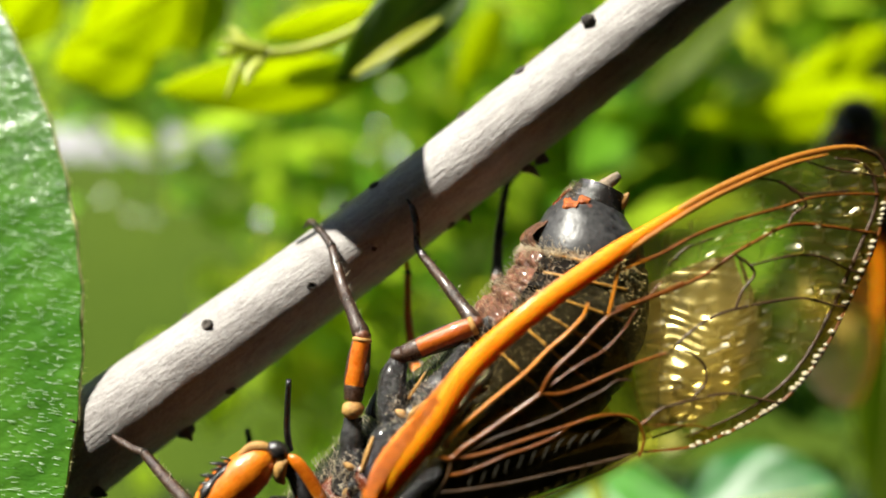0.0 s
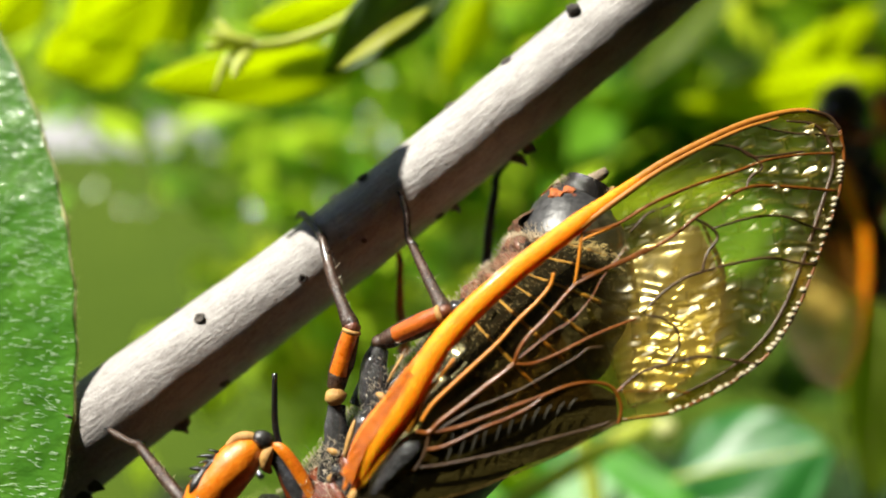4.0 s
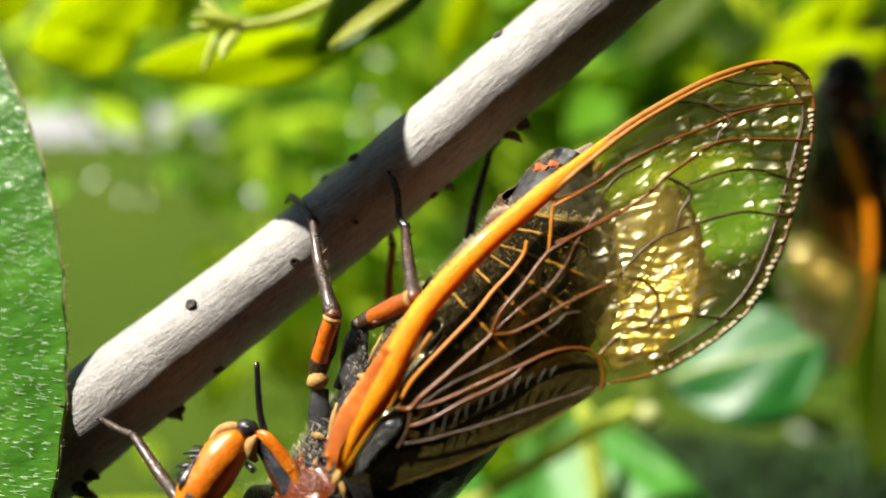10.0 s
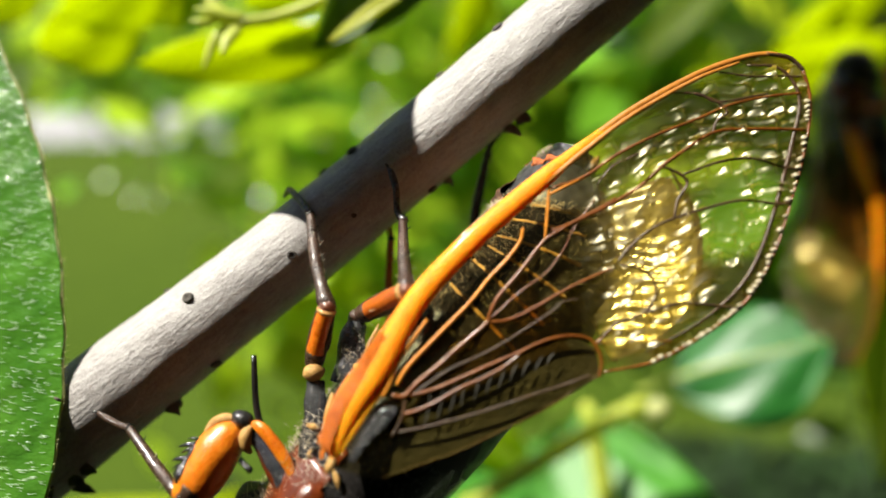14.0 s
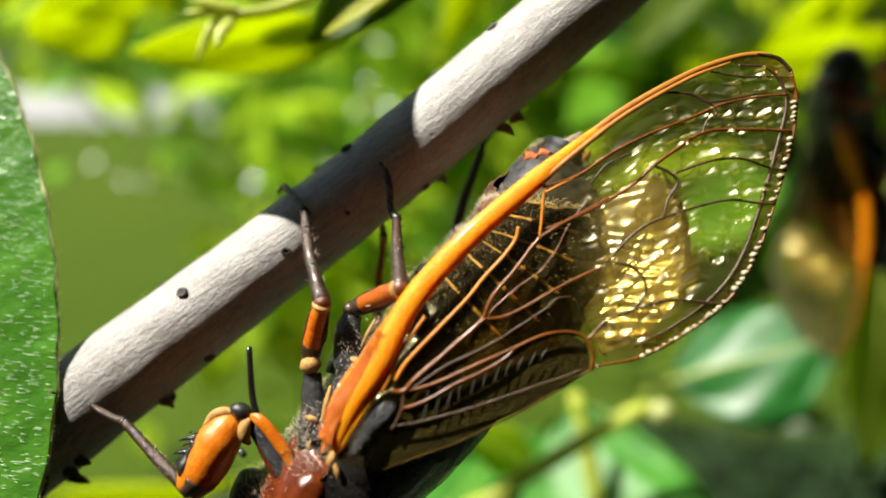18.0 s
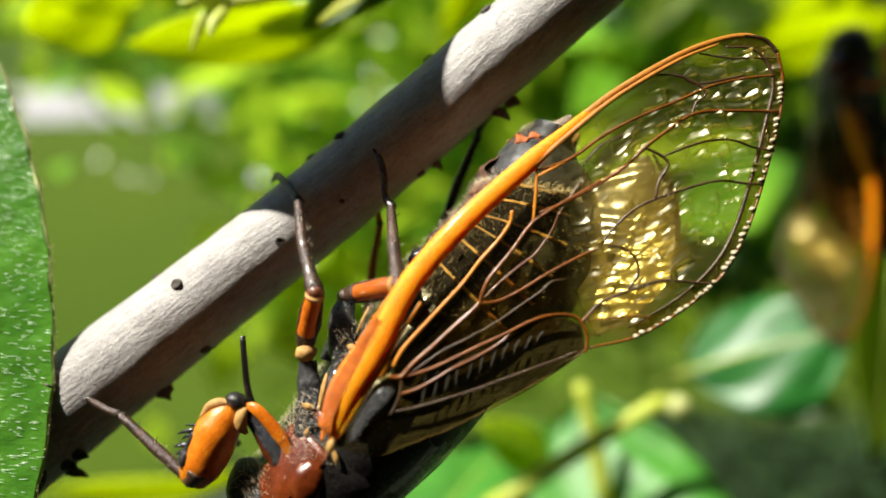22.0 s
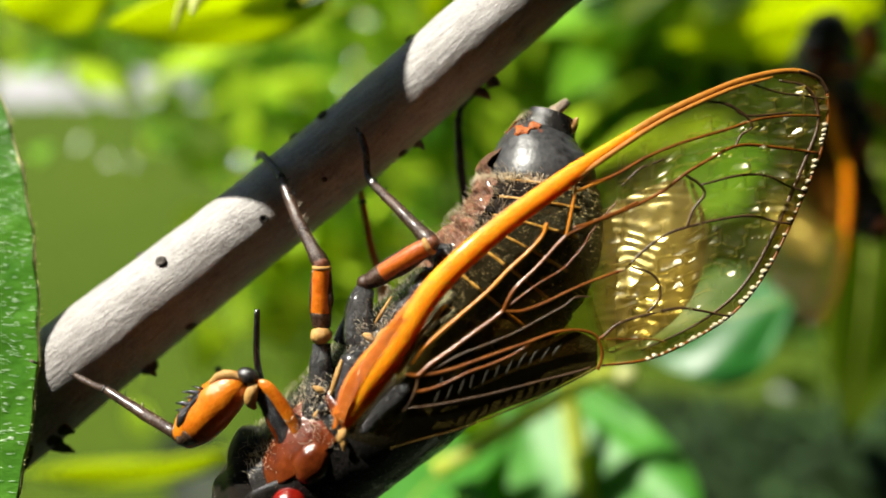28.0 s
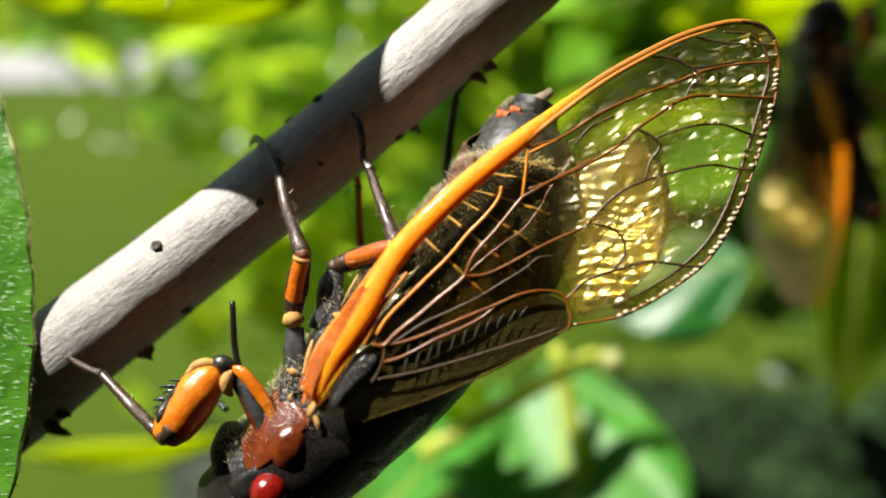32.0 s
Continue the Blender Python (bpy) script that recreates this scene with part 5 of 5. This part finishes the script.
        part("bead", limb([q + Vector((-0.2 * w, 0, -0.05 + rng.uniform(-0.06, 0.06))), q + Vector((-0.02, -0.04, rng.uniform(-0.05, 0.05)))], [0.05 * w, 0.085 * w, 0.04], 6, 4), BEAD, wing)
    rim = [(q[0] - 0.42, q[1] + 0.36) for q in trail[6:9]] + [(q[0] - 0.58, q[1] + 0.08) for q in trail[9:12]] + [(17.06, 7.40), (16.95, 8.45), (16.35, 9.15), (15.2, 9.32)]
    part("vein", limb([wing_point(q, 0.03) for q in rim], [0.03, 0.05, 0.07, 0.08, 0.09, 0.09, 0.08, 0.08, 0.07, 0.04], 8, 90, 0.7), VEIN_DARK, wing, "dark vein inside the wing margin")
    edge = trail[6:] + lead[-2:-5:-1]
    part("border", sheet(rim, edge, -0.01, 0.02, 90, 6), BORDER, wing, "brown-tinted band along the wing margin")
    veins = (
        (VEIN_AMBER, 0.17, 0.14, [(-0.67, -2.68), (-0.43, -2.32), (0.01, -1.83), (1.30, -0.72), (2.49, 0.30), (3.33, 1.17), (4.18, 1.93), (4.75, 2.58), (4.93, 3.10)]),
        (VEIN_AMBER, 0.20, 0.14, [(-1.26, -3.07), (-0.94, -2.58), (-0.60, -1.86), (-0.04, -1.14), (0.74, -0.24)]),
        (VEIN, 0.20, 0.17, [(-0.90, -3.06), (-0.40, -3.13), (0.11, -2.69), (1.04, -2.05), (1.99, -1.36), (2.70, -0.87), (3.13, -0.53)]),
        (VEIN, 0.16, 0.14, [(3.08, -0.58), (3.31, -0.07), (3.67, 0.46), (4.40, 1.15), (4.89, 1.66), (5.38, 2.20), (5.78, 2.60)]),
        (VEIN_AMBER, 0.13, 0.11, [(5.75, 2.57), (5.94, 3.42), (6.11, 4.32), (6.20, 4.85)]),
        (VEIN_AMBER, 0.14, 0.12, [(6.16, 4.42), (6.90, 4.73), (7.69, 5.04)]),
        (VEIN, 0.15, 0.12, [(5.73, 2.57), (6.49, 2.94), (7.35, 3.34), (8.10, 3.65), (8.85, 4.01)]),
        (VEIN, 0.07, 0.05, [(3.13, -0.53), (3.66, -0.08), (4.63, 0.61), (5.60, 1.18), (6.17, 1.76), (6.55, 2.23), (6.90, 2.82), (7.99, 4.08)]),
        (VEIN, 0.13, 0.10, [(3.08, -0.55), (3.89, -0.55), (4.85, -0.22), (5.82, 0.23), (6.80, 0.64), (8.03, 1.07), (8.33, 1.13)]),
        (VEIN_DARK, 0.09, 0.06, [(-0.22, -3.16), (1.27, -2.34), (2.44, -1.91), (3.63, -1.43), (4.83, -0.81), (5.68, -0.36), (6.17, -0.01), (6.78, 0.02)]),
        (VEIN, 0.14, 0.11, [(-0.45, -3.15), (0.33, -3.06), (1.02, -2.90), (1.96, -2.59), (2.90, -2.27), (4.09, -1.89), (5.29, -1.48), (6.26, -1.39), (6.99, -1.58), (7.29, -2.06), (7.35, -2.54), (7.19, -3.10)]),
        (VEIN, 0.15, 0.10, [(-0.51, -3.79), (-0.14, -3.76), (0.32, -3.64), (0.90, -3.41), (1.72, -3.04), (2.66, -2.73), (3.61, -2.32), (4.21, -1.92)]),
        (VEIN_DARK, 0.14, 0.10, [(-0.40, -3.10), (-0.43, -3.47), (-0.56, -3.88), (-0.79, -4.28), (-1.02, -4.59)]),
        (VEIN_DARK, 0.10, 0.08, [(-0.80, -4.46), (0.30, -4.37), (2.39, -4.02), (4.53, -3.54), (5.97, -3.22), (6.85, -2.99)]),
        (VEIN, 0.11, 0.09, [(7.23, -1.77), (7.57, -1.54), (8.03, -1.18)]),
        (VEIN, 0.144, 0.120, [(6.05, 2.90), (7.05, 3.19), (8.38, 3.70), (9.83, 4.40), (10.93, 5.21), (11.85, 5.76), (13.36, 6.49), (15.31, 6.43), (17.08, 6.23)]),
        (VEIN, 0.144, 0.096, [(6.24, 4.69), (7.65, 5.04), (9.26, 5.92), (10.91, 6.58), (12.78, 7.15), (14.23, 7.63), (15.81, 7.84), (17.20, 7.86)]),
        (VEIN_DARK, 0.120, 0.096, [(8.34, 1.18), (9.13, 1.95), (10.03, 2.58), (10.97, 2.94), (12.66, 3.32), (13.99, 3.47), (15.16, 3.23), (15.86, 3.14)]),
        (VEIN_DARK, 0.132, 0.108, [(10.93, 5.21), (11.53, 4.86), (11.84, 4.38), (11.34, 3.72), (11.07, 2.97)]),
        (VEIN_DARK, 0.108, 0.084, [(11.63, 4.76), (13.38, 5.20), (14.72, 5.20), (15.74, 4.77), (16.63, 4.53)]),
        (VEIN_DARK, 0.120, 0.096, [(12.65, 8.28), (13.49, 7.90), (13.97, 7.33), (13.46, 6.93), (13.20, 6.39)]),
        (VEIN_DARK, 0.108, 0.084, [(11.62, 8.37), (12.91, 8.22), (13.70, 7.78), (15.81, 7.97)]),
        (VEIN_DARK, 0.096, 0.072, [(13.94, 9.12), (15.26, 8.80), (16.32, 8.72), (17.35, 8.60)]),
        (VEIN_DARK, 0.108, 0.072, [(8.15, 4.67), (8.89, 5.39), (9.51, 5.64), (10.01, 5.84)]),
        (VEIN_DARK, 0.108, 0.096, [(8.59, 1.28), (9.39, 1.03), (9.85, 0.55), (9.86, -0.13), (9.36, -0.68)]),
        (VEIN_DARK, 0.120, 0.096, [(7.27, -1.79), (8.09, -1.13), (9.39, -0.76), (10.73, -0.51), (11.77, -0.64), (13.07, -0.91)]),
        (VEIN, 0.060, 0.048, [(7.37, -1.79), (8.47, -1.81), (9.48, -1.83), (10.24, -1.99)]))
    for mat, r0, r1, pts in veins:
        q = [wing_point(p, 0.06) for p in pts]
        part("vein", limb(q, [r0 * 0.42] + [(r0 + (r1 - r0) * i / (len(q) - 1)) * 0.55 for i in range(1, len(q))], 8, 7 * (len(q) - 1), 0.9), mat, wing)
    part("basal_membrane", sheet([(-1.32, -3.93), (0.99, -1.67), (3.17, -0.41), (4.28, 0.87), (4.76, 1.34)], [(-0.41, -3.31), (1.02, -2.95), (2.66, -2.45), (4.33, -1.92), (6.02, -1.45)], -0.03, 0.05, 40, 20), BASAL, wing, "brown-tinted membrane at the wing root")
    rng = random.Random(23)
    for k in range(11):
        a, b = (0.25 + 0.496 * k, -4.35 + 0.19 * k), (0.61 + 0.496 * k, -3.00 + 0.10 * k)
        part("fold", limb([wing_point(a, 0.05), wing_point(((a[0] + b[0]) / 2 + rng.uniform(-0.08, 0.08), (a[1] + b[1]) / 2), 0.06), wing_point(b, 0.05)], [0.02, 0.05, 0.02], 6, 8, 0.4, 0.3), VEIN_FAINT, wing, "pale fold showing through the wing")
    clavus = [(-0.41, -3.31), (1.26, -2.89), (2.90, -2.39), (4.57, -1.88), (6.26, -1.51), (7.22, -1.94)]
    hem = [(-1.33, -6.08), (0.07, -5.72), (1.62, -5.31), (3.32, -4.66), (4.97, -4.08), (7.24, -2.98)]
    part("clavus", sheet(clavus, hem, -0.30, 0.02, 60, 24, 5.0, 8.0), CLAVUS, wing, "dark olive-brown folded part of the wing")
    part("axillary_lobe", limb([wing_point(q, 0.1) for q in [(-2.66, -5.42), (-1.97, -4.55), (-1.28, -3.89), (-0.78, -3.59)]], [0.12, 0.26, 0.36, 0.16], 14, 24, 0.3, 0.15), COXA, wing, "shiny black lobe at the wing root")
    # hindwing folded beneath
    hl = [(-1.35, -2.88), (0.99, -0.79), (3.38, 1.09), (6.09, 2.77), (8.34, 4.00), (10.42, 5.02), (11.46, 5.16)]
    ht = [(-1.36, -4.53), (1.47, -4.15), (4.63, -3.51), (7.90, -2.51), (9.95, -1.68), (11.28, -0.46), (11.95, 1.04), (12.13, 3.05), (11.46, 5.16)]
    hind = part("hindwing", sheet(hl[:4], ht[:4], -0.75, 0.12, 40, 24, 5.0, 5.0), MEMBRANE, cicada, "clear hindwing folded beneath")
    part("pleats", sheet(hl[3:], ht[3:], -1.5, 0.05, 140, 150, 3.0, 5.0, (-0.62, 0.046), 8.2, (9.7, 0.3)), HINDWING, hind, "crumpled golden end of the hindwing")
    part("margin", limb([wing_point(q, -0.72) for q in ht[3:]], [0.05, 0.06, 0.09, 0.12, 0.12, 0.06], 8, 50, 0.8), VEIN_DARK, hind, "dark hindwing margin")
    part("wing_root", blob((-1.66, -1.70, -4.25), (1.2, 0.9, 2.0), (0, 40, 0), 18, 12, 0.2), BLACK, cicada)
    LEGS["abdomen"] = abdomen, pivot
    return cicada


def place_rows(rows):
    return [(t, pose(*p)) for t, *p in rows]


cicada = build_cicada()
other = copy_thing(cicada, RIG @ Matrix.Translation(Vector((44.2, 72.00, 6.2)) * MM) @ pose(0, 0, 0, 0, 125, 0) @ Matrix.Rotation(radians(42), 4, Vector((0.62, 0, 0.78))))
tagged(other, "second cicada, out of focus, hanging head up with folded orange-edged wings")
# leaf out of view, added towards the sun to dim the second cicada
leaf((23.0, 63.0, 32.0), (41.0, 64.0, 27.0), 8.0, SUN_RIG, LEAF_LIME, "unseen lime leaf added overhead to half shade the second cicada", 0.02, 0.02)
perch = tagged(new("twig"), "brown upright twig beside the second cicada", "twig")
perch.matrix_world = RIG
part("stem", limb([(63.45, 80.00, 45.57), (62.80, 80.00, 22.17), (63.77, 80.00, -0.59), (62.80, 80.00, -35.04)], [1.8, 1.9, 2.0, 2.1], 14, 40, 1.0, 0.1), BARK, perch)


def bend(root, joint, end, l1, l2, swing=0.0):
    """The middle joint of a two-part limb near where it was, swung by degrees about the line from root to end."""
    v = end - root
    d = min(max(v.length, abs(l1 - l2) + 1e-4), (l1 + l2) * 0.9995)
    e = v.normalized()
    a = (l1 * l1 - l2 * l2 + d * d) / (2 * d)
    hgt = math.sqrt(max(l1 * l1 - a * a, 0))
    side = joint - root
    side = Matrix.Rotation(radians(swing), 3, e) @ (side - e * side.dot(e)).normalized()
    return root + e * a + side * hgt


def sway(ob, rows):
    """Move a thing by millimetres in the working frame and turn it about its own place: (t, x, y, z, turn, nod)."""
    m0 = ob.matrix_world.copy()
    c = m0.translation.copy()
    out = []
    for t, x, y, z, turn, nod in rows:
        r = RIG.to_3x3().to_4x4()
        g = r @ pose(0, 0, 0, nod, turn, 0) @ r.inverted()
        shift = RIG.to_3x3() @ (Vector((x, y, z)) * MM)
        out.append((t, Matrix.Translation(c + shift) @ g @ Matrix.Translation(-c) @ m0))
    walk(ob, out)


SWING = {"middle": ((0, 9, 17, 20, 24, 29, 32), (21, 33, 18, 24, 15, 0, 9)), "hind": ((0, 2, 9, 17, 20, 24, 29, 32), (12, 0, -9, -18, -12, -15, 0, -6)),
         "front": ((0, 9, 17, 24, 29, 32), (21, 20, 6, -8, 0, 9))}       # times and degrees by which the knees swing


def motions():
    rows = place_rows((
        (0, 0.000391, 0.026838, 1.184907, -21.57, -1.48, -1.97), (0.5, 0.000337, 0.026929, 1.184925, -22.98, -2.36, -2.90),
        (1, 0.000346, 0.026912, 1.184889, -23.74, -2.50, -2.89), (1.5, 0.000194, 0.026994, 1.184938, -25.23, -3.90, -4.66),
        (2, 0.000134, 0.026969, 1.184872, -26.62, -3.91, -4.48), (2.5, 0.000002, 0.026854, 1.184955, -28.44, -4.90, -5.23),
        (3, 0.000040, 0.026828, 1.184959, -30.29, -5.80, -5.64), (3.5, -0.000006, 0.026972, 1.184971, -29.18, -5.69, -4.56),
        (5.5, -0.000405, 0.027297, 1.184878, -28.55, -6.29, -3.91), (6, -0.000378, 0.027434, 1.184694, -30.20, -7.15, -5.03),
        (6.5, -0.000470, 0.027443, 1.184776, -27.73, -6.12, -3.46), (7, -0.000584, 0.027366, 1.184815, -27.17, -6.59, -3.23),
        (7.5, -0.000595, 0.027426, 1.184848, -27.61, -6.67, -2.85), (8, -0.000585, 0.027456, 1.184822, -27.77, -6.76, -2.76),
        (8.5, -0.000690, 0.027618, 1.184832, -27.15, -7.19, -2.56), (9, -0.000708, 0.027555, 1.184859, -28.77, -7.82, -2.78),
        (9.5, -0.000740, 0.027445, 1.184945, -29.05, -8.55, -3.73), (10, -0.000755, 0.027450, 1.184942, -30.61, -8.38, -3.49),
        (10.5, -0.000800, 0.027385, 1.184981, -31.99, -9.23, -4.63), (11, -0.000719, 0.027444, 1.184947, -32.02, -8.61, -3.94),
        (11.5, -0.000770, 0.027357, 1.185015, -31.43, -9.11, -3.95), (12, -0.000673, 0.027482, 1.184910, -32.34, -8.50, -3.37),
        (12.5, -0.000786, 0.027417, 1.185009, -33.70, -9.97, -4.62), (13, -0.000674, 0.027519, 1.184928, -32.34, -8.45, -3.48),
        (13.5, -0.000703, 0.027539, 1.184981, -33.31, -8.93, -3.92), (14, -0.000752, 0.027586, 1.184949, -34.01, -8.88, -3.44),
        (14.5, -0.000643, 0.027390, 1.185001, -34.26, -8.20, -3.39), (16.5, -0.000689, 0.027555, 1.185106, -33.41, -8.90, -2.56),
        (17, -0.000647, 0.027630, 1.185073, -32.14, -8.28, -2.55), (17.5, -0.000729, 0.027738, 1.185166, -31.41, -9.10, -2.40),
        (18, -0.000669, 0.027815, 1.185094, -31.19, -8.19, -1.60), (18.5, -0.000707, 0.027849, 1.184984, -31.40, -7.52, -1.21),
        (19, -0.000803, 0.027970, 1.185074, -31.02, -8.16, -0.84), (19.5, -0.000746, 0.028076, 1.184981, -31.28, -7.63, -0.83),
        (20, -0.000695, 0.028173, 1.184921, -30.94, -7.45, -0.24), (20.5, -0.000759, 0.028204, 1.185005, -30.86, -7.61, 0.52),
        (21, -0.000691, 0.028255, 1.184936, -30.71, -6.99, 0.45), (21.5, -0.000789, 0.028253, 1.185007, -30.16, -7.40, 0.06),
        (22, -0.000784, 0.028260, 1.184991, -30.32, -7.28, 0.86), (22.5, -0.000726, 0.028261, 1.184934, -29.83, -6.72, 1.16),
        (23, -0.000721, 0.028288, 1.184960, -32.00, -7.55, 2.13), (23.5, -0.000714, 0.028666, 1.184625, -27.32, -5.28, 4.91),
        (24, -0.000338, 0.028294, 1.184125, -25.66, -2.16, 3.22), (24.5, 0.000118, 0.027987, 1.184087, -24.64, 1.08, 3.15),
        (25, 0.000432, 0.027864, 1.184236, -23.87, 1.60, 2.65), (25.5, 0.000590, 0.027674, 1.184310, -24.82, 1.19, 0.79),
        (27.5, 0.000912, 0.027398, 1.184688, -24.53, 0.28, -0.49), (28, 0.000914, 0.027360, 1.184623, -25.14, -0.18, -0.72),
        (28.5, 0.000763, 0.027378, 1.184719, -25.82, -0.97, -0.56), (29, 0.000653, 0.027344, 1.184690, -27.97, -1.64, -0.84),
        (29.5, 0.000451, 0.027387, 1.184750, -28.41, -2.04, -0.86), (30, 0.000278, 0.027387, 1.184802, -29.11, -3.49, -1.55),
        (30.5, 0.000155, 0.027502, 1.184732, -29.87, -3.73, -1.03), (31, -0.000008, 0.027531, 1.184749, -30.63, -4.39, -0.86),
        (31.5, -0.000118, 0.027449, 1.184842, -31.82, -5.10, -1.18), (32, -0.000287, 0.027754, 1.184683, -32.76, -6.49, -2.18)))
    walk(cicada, rows)
    ref = next(m for t, m in rows if t == 29)
    abdomen, pivot = LEGS.pop("abdomen")
    walk(abdomen, [(t, Matrix.Translation(pivot * MM) @ pose(0, 0, 0, 0, a, 0)) for t, a in (
        (0, 2.2), (1, 3), (3, 6.5), (6, 11), (9, 12.5), (22, 12.5), (23, 11), (24, 6), (25, 2), (28, 0), (30, 3), (32, 8))])
    for key, (femur, tibia, tarsus, hip, knee, ankle) in LEGS.items():
        l1, l2 = (knee - hip).length, (ankle - knee).length
        f_rows, t_rows, s_rows = [], [], []
        for t, m in rows:
            back = m.inverted() @ ref
            end = (back @ (ankle * MM)) / MM
            k = bend(hip, knee, end, l1, l2, float(np.interp(t, *SWING.get(key, ((0,), (0,))))))
            qf = (knee - hip).rotation_difference(k - hip)
            qt = (ankle - knee).rotation_difference(end - k)
            f_rows.append((t, Matrix.Translation(hip * MM) @ qf.to_matrix().to_4x4()))
            t_rows.append((t, Matrix.Translation(k * MM) @ qt.to_matrix().to_4x4()))
            s_rows.append((t, back @ Matrix.Translation(ankle * MM)))
        walk(femur, f_rows)
        walk(tibia, t_rows)
        walk(tarsus, s_rows)
    # the shading leaf: lower and upper end of its shadow along the twig, in mm
    out = []
    for t, lo, hi in ((0, -2.5, 3.8), (1, -2.4, 3.8), (3, -3.2, 2.5), (6, -4.3, 4.5), (9, -3.9, 4.5), (10, -4.1, 4.0), (12, -4.0, 4.8), (17, -4.4, 4.5),
                      (19, -4.8, 6.4), (21, -4.9, 7.6), (23, -5.5, 8.3), (24, -5.2, 9.4), (28, -5.9, 6.4), (30, -6.1, 6.0), (32, -6.5, 5.1)):
        c = SHADE_AT + TWIG_DIR * (lo + hi) / 2 + SUN_RIG * 27
        face = math.degrees(math.acos(min(1, (hi - lo) / 19.5)))
        x = SUN_RIG.cross(TWIG_DIR).normalized()
        y = (TWIG_DIR - SUN_RIG * TWIG_DIR.dot(SUN_RIG)).normalized()
        x, y = -x, -y
        m = Matrix((x, y, x.cross(y))).transposed().to_4x4()
        m.translation = (c + Vector((0, 0.8, 0))) * MM
        out.append((t, RIG @ m @ pose(0, 0, 0, face, 0, 0) @ Matrix.Translation((0, -11 * MM, 0))))
    walk(shade, out)
    x_ = SUN_RIG.cross(TWIG_DIR).normalized()
    y_ = (TWIG_DIR - SUN_RIG * TWIG_DIR.dot(SUN_RIG)).normalized()
    # the drifting leaf: where the middle of its shadow falls
    out = []
    for t, x, y, z in ((0, -4.0, 34, 3.4), (22.2, -4.0, 34, 3.4), (22.7, -2.2, 30, -0.6), (23.2, -1.8, 29.5, -1.8), (24.0, -1.6, 29.5, -2.0), (24.5, -2.4, 29.6, -1.0), (25.0, -3.4, 31, 0.8), (25.6, -4.2, 34, 3.0), (32, -4.2, 34, 3.0)):
        m = Matrix((x_, y_, x_.cross(y_))).transposed().to_4x4()
        m.translation = (Vector((x, y, z)) + SUN_RIG * 30 - y_ * 3.1) * MM
        out.append((t, RIG @ m))
    walk(drift, out)
    breeze = (
        (0, 0.42, 0, -11.5, -0.2, 0), (3, 0.42, 0, -11.5, -0.2, 0), (6, 0.42, 0, -0.55, -0.2, 0), (7, -0.20, 0, 0.17, 0.1, 0), (8, -0.46, 0, -0.22, 0.2, 0), (9, 0.01, 0, 0.01, 0, 0), (10, -0.88, 0, 0.23, 0.4, 0),
        (11, -0.96, 0, 0.31, 0.5, 0), (12, -1.21, 0, 0.12, 0.6, 0), (13, -1.67, 0, 0.36, 0.8, 0), (14, -1.01, 0, 0.33, 0.5, 0), (17, -0.39, 0, -0.5, 0.2, 0), (18, 1.08, 0, -0.8, -0.5, 0), (19, 0.68, 0, -1.5, -0.3, 0),
        (20, 1.47, 0, -2.1, -0.7, 0), (21, 2.33, 0, -2.0, -1.2, 0), (22, 1.95, 0, -1.2, -1.0, 0), (23, 0.78, 0, -2.2, -0.4, 0), (24, 0.98, 0, -2.2, -0.5, 0), (25, 0.17, 0, -1.2, -0.1, 0), (28, -1.94, 0, 0.45, 1.0, 0),
        (30, -4.80, 0, 1.20, 2.4, 0), (32, -6.36, 0, 3.53, 3.2, 0))
    sway(leaf_a, breeze)
    breeze_low = (
        (0, 1.37, 0, 1.04, -0.7, 0), (6, 1.37, 0, 1.04, -0.7, 0), (7, -0.02, 0, 0.45, 0.0, 0), (8, 0.27, 0, 0.64, -0.1, 0), (9, 0.01, 0, -0.02, -0.0, 0), (10, -0.73, 0, 0.40, 0.4, 0), (11, -0.71, 0, 0.34, 0.4, 0), (12, -0.47, 0, 0.48, 0.2, 0), (13, -0.79, 0, 1.05, 0.4, 0), (14, -0.29, 0, 0.87, 0.1, 0), (17, 0.29, 0, 0.15, -0.1, 0), (18, 1.41, 0, -0.33, -0.7, 0), (19, 2.44, 0, -1.05, -1.2, 0), (20, 3.22, 0, -1.93, -1.6, 0), (21, 3.99, 0, -2.02, -2.0, 0), (22, 2.54, 0, -0.98, -1.3, 0), (23, 3.85, 0, -1.73, -1.9, 0), (24, 4.74, 0, -1.37, -2.4, 0), (25, 2.88, 0, -0.07, -1.4, 0), (28, -0.71, 0, 0.16, 0.4, 0), (30, -1.43, 0, 0.37, 0.7, 0), (32, -1.55, 0, -0.02, 0.8, 0))
    for ob in (spray_a, leaf_b):
        sway(ob, breeze_low)
    sway(leaf_d, [(t, 0.5 * x, y, 0.5 * z, r, q) for t, x, y, z, r, q in breeze_low])


motions()
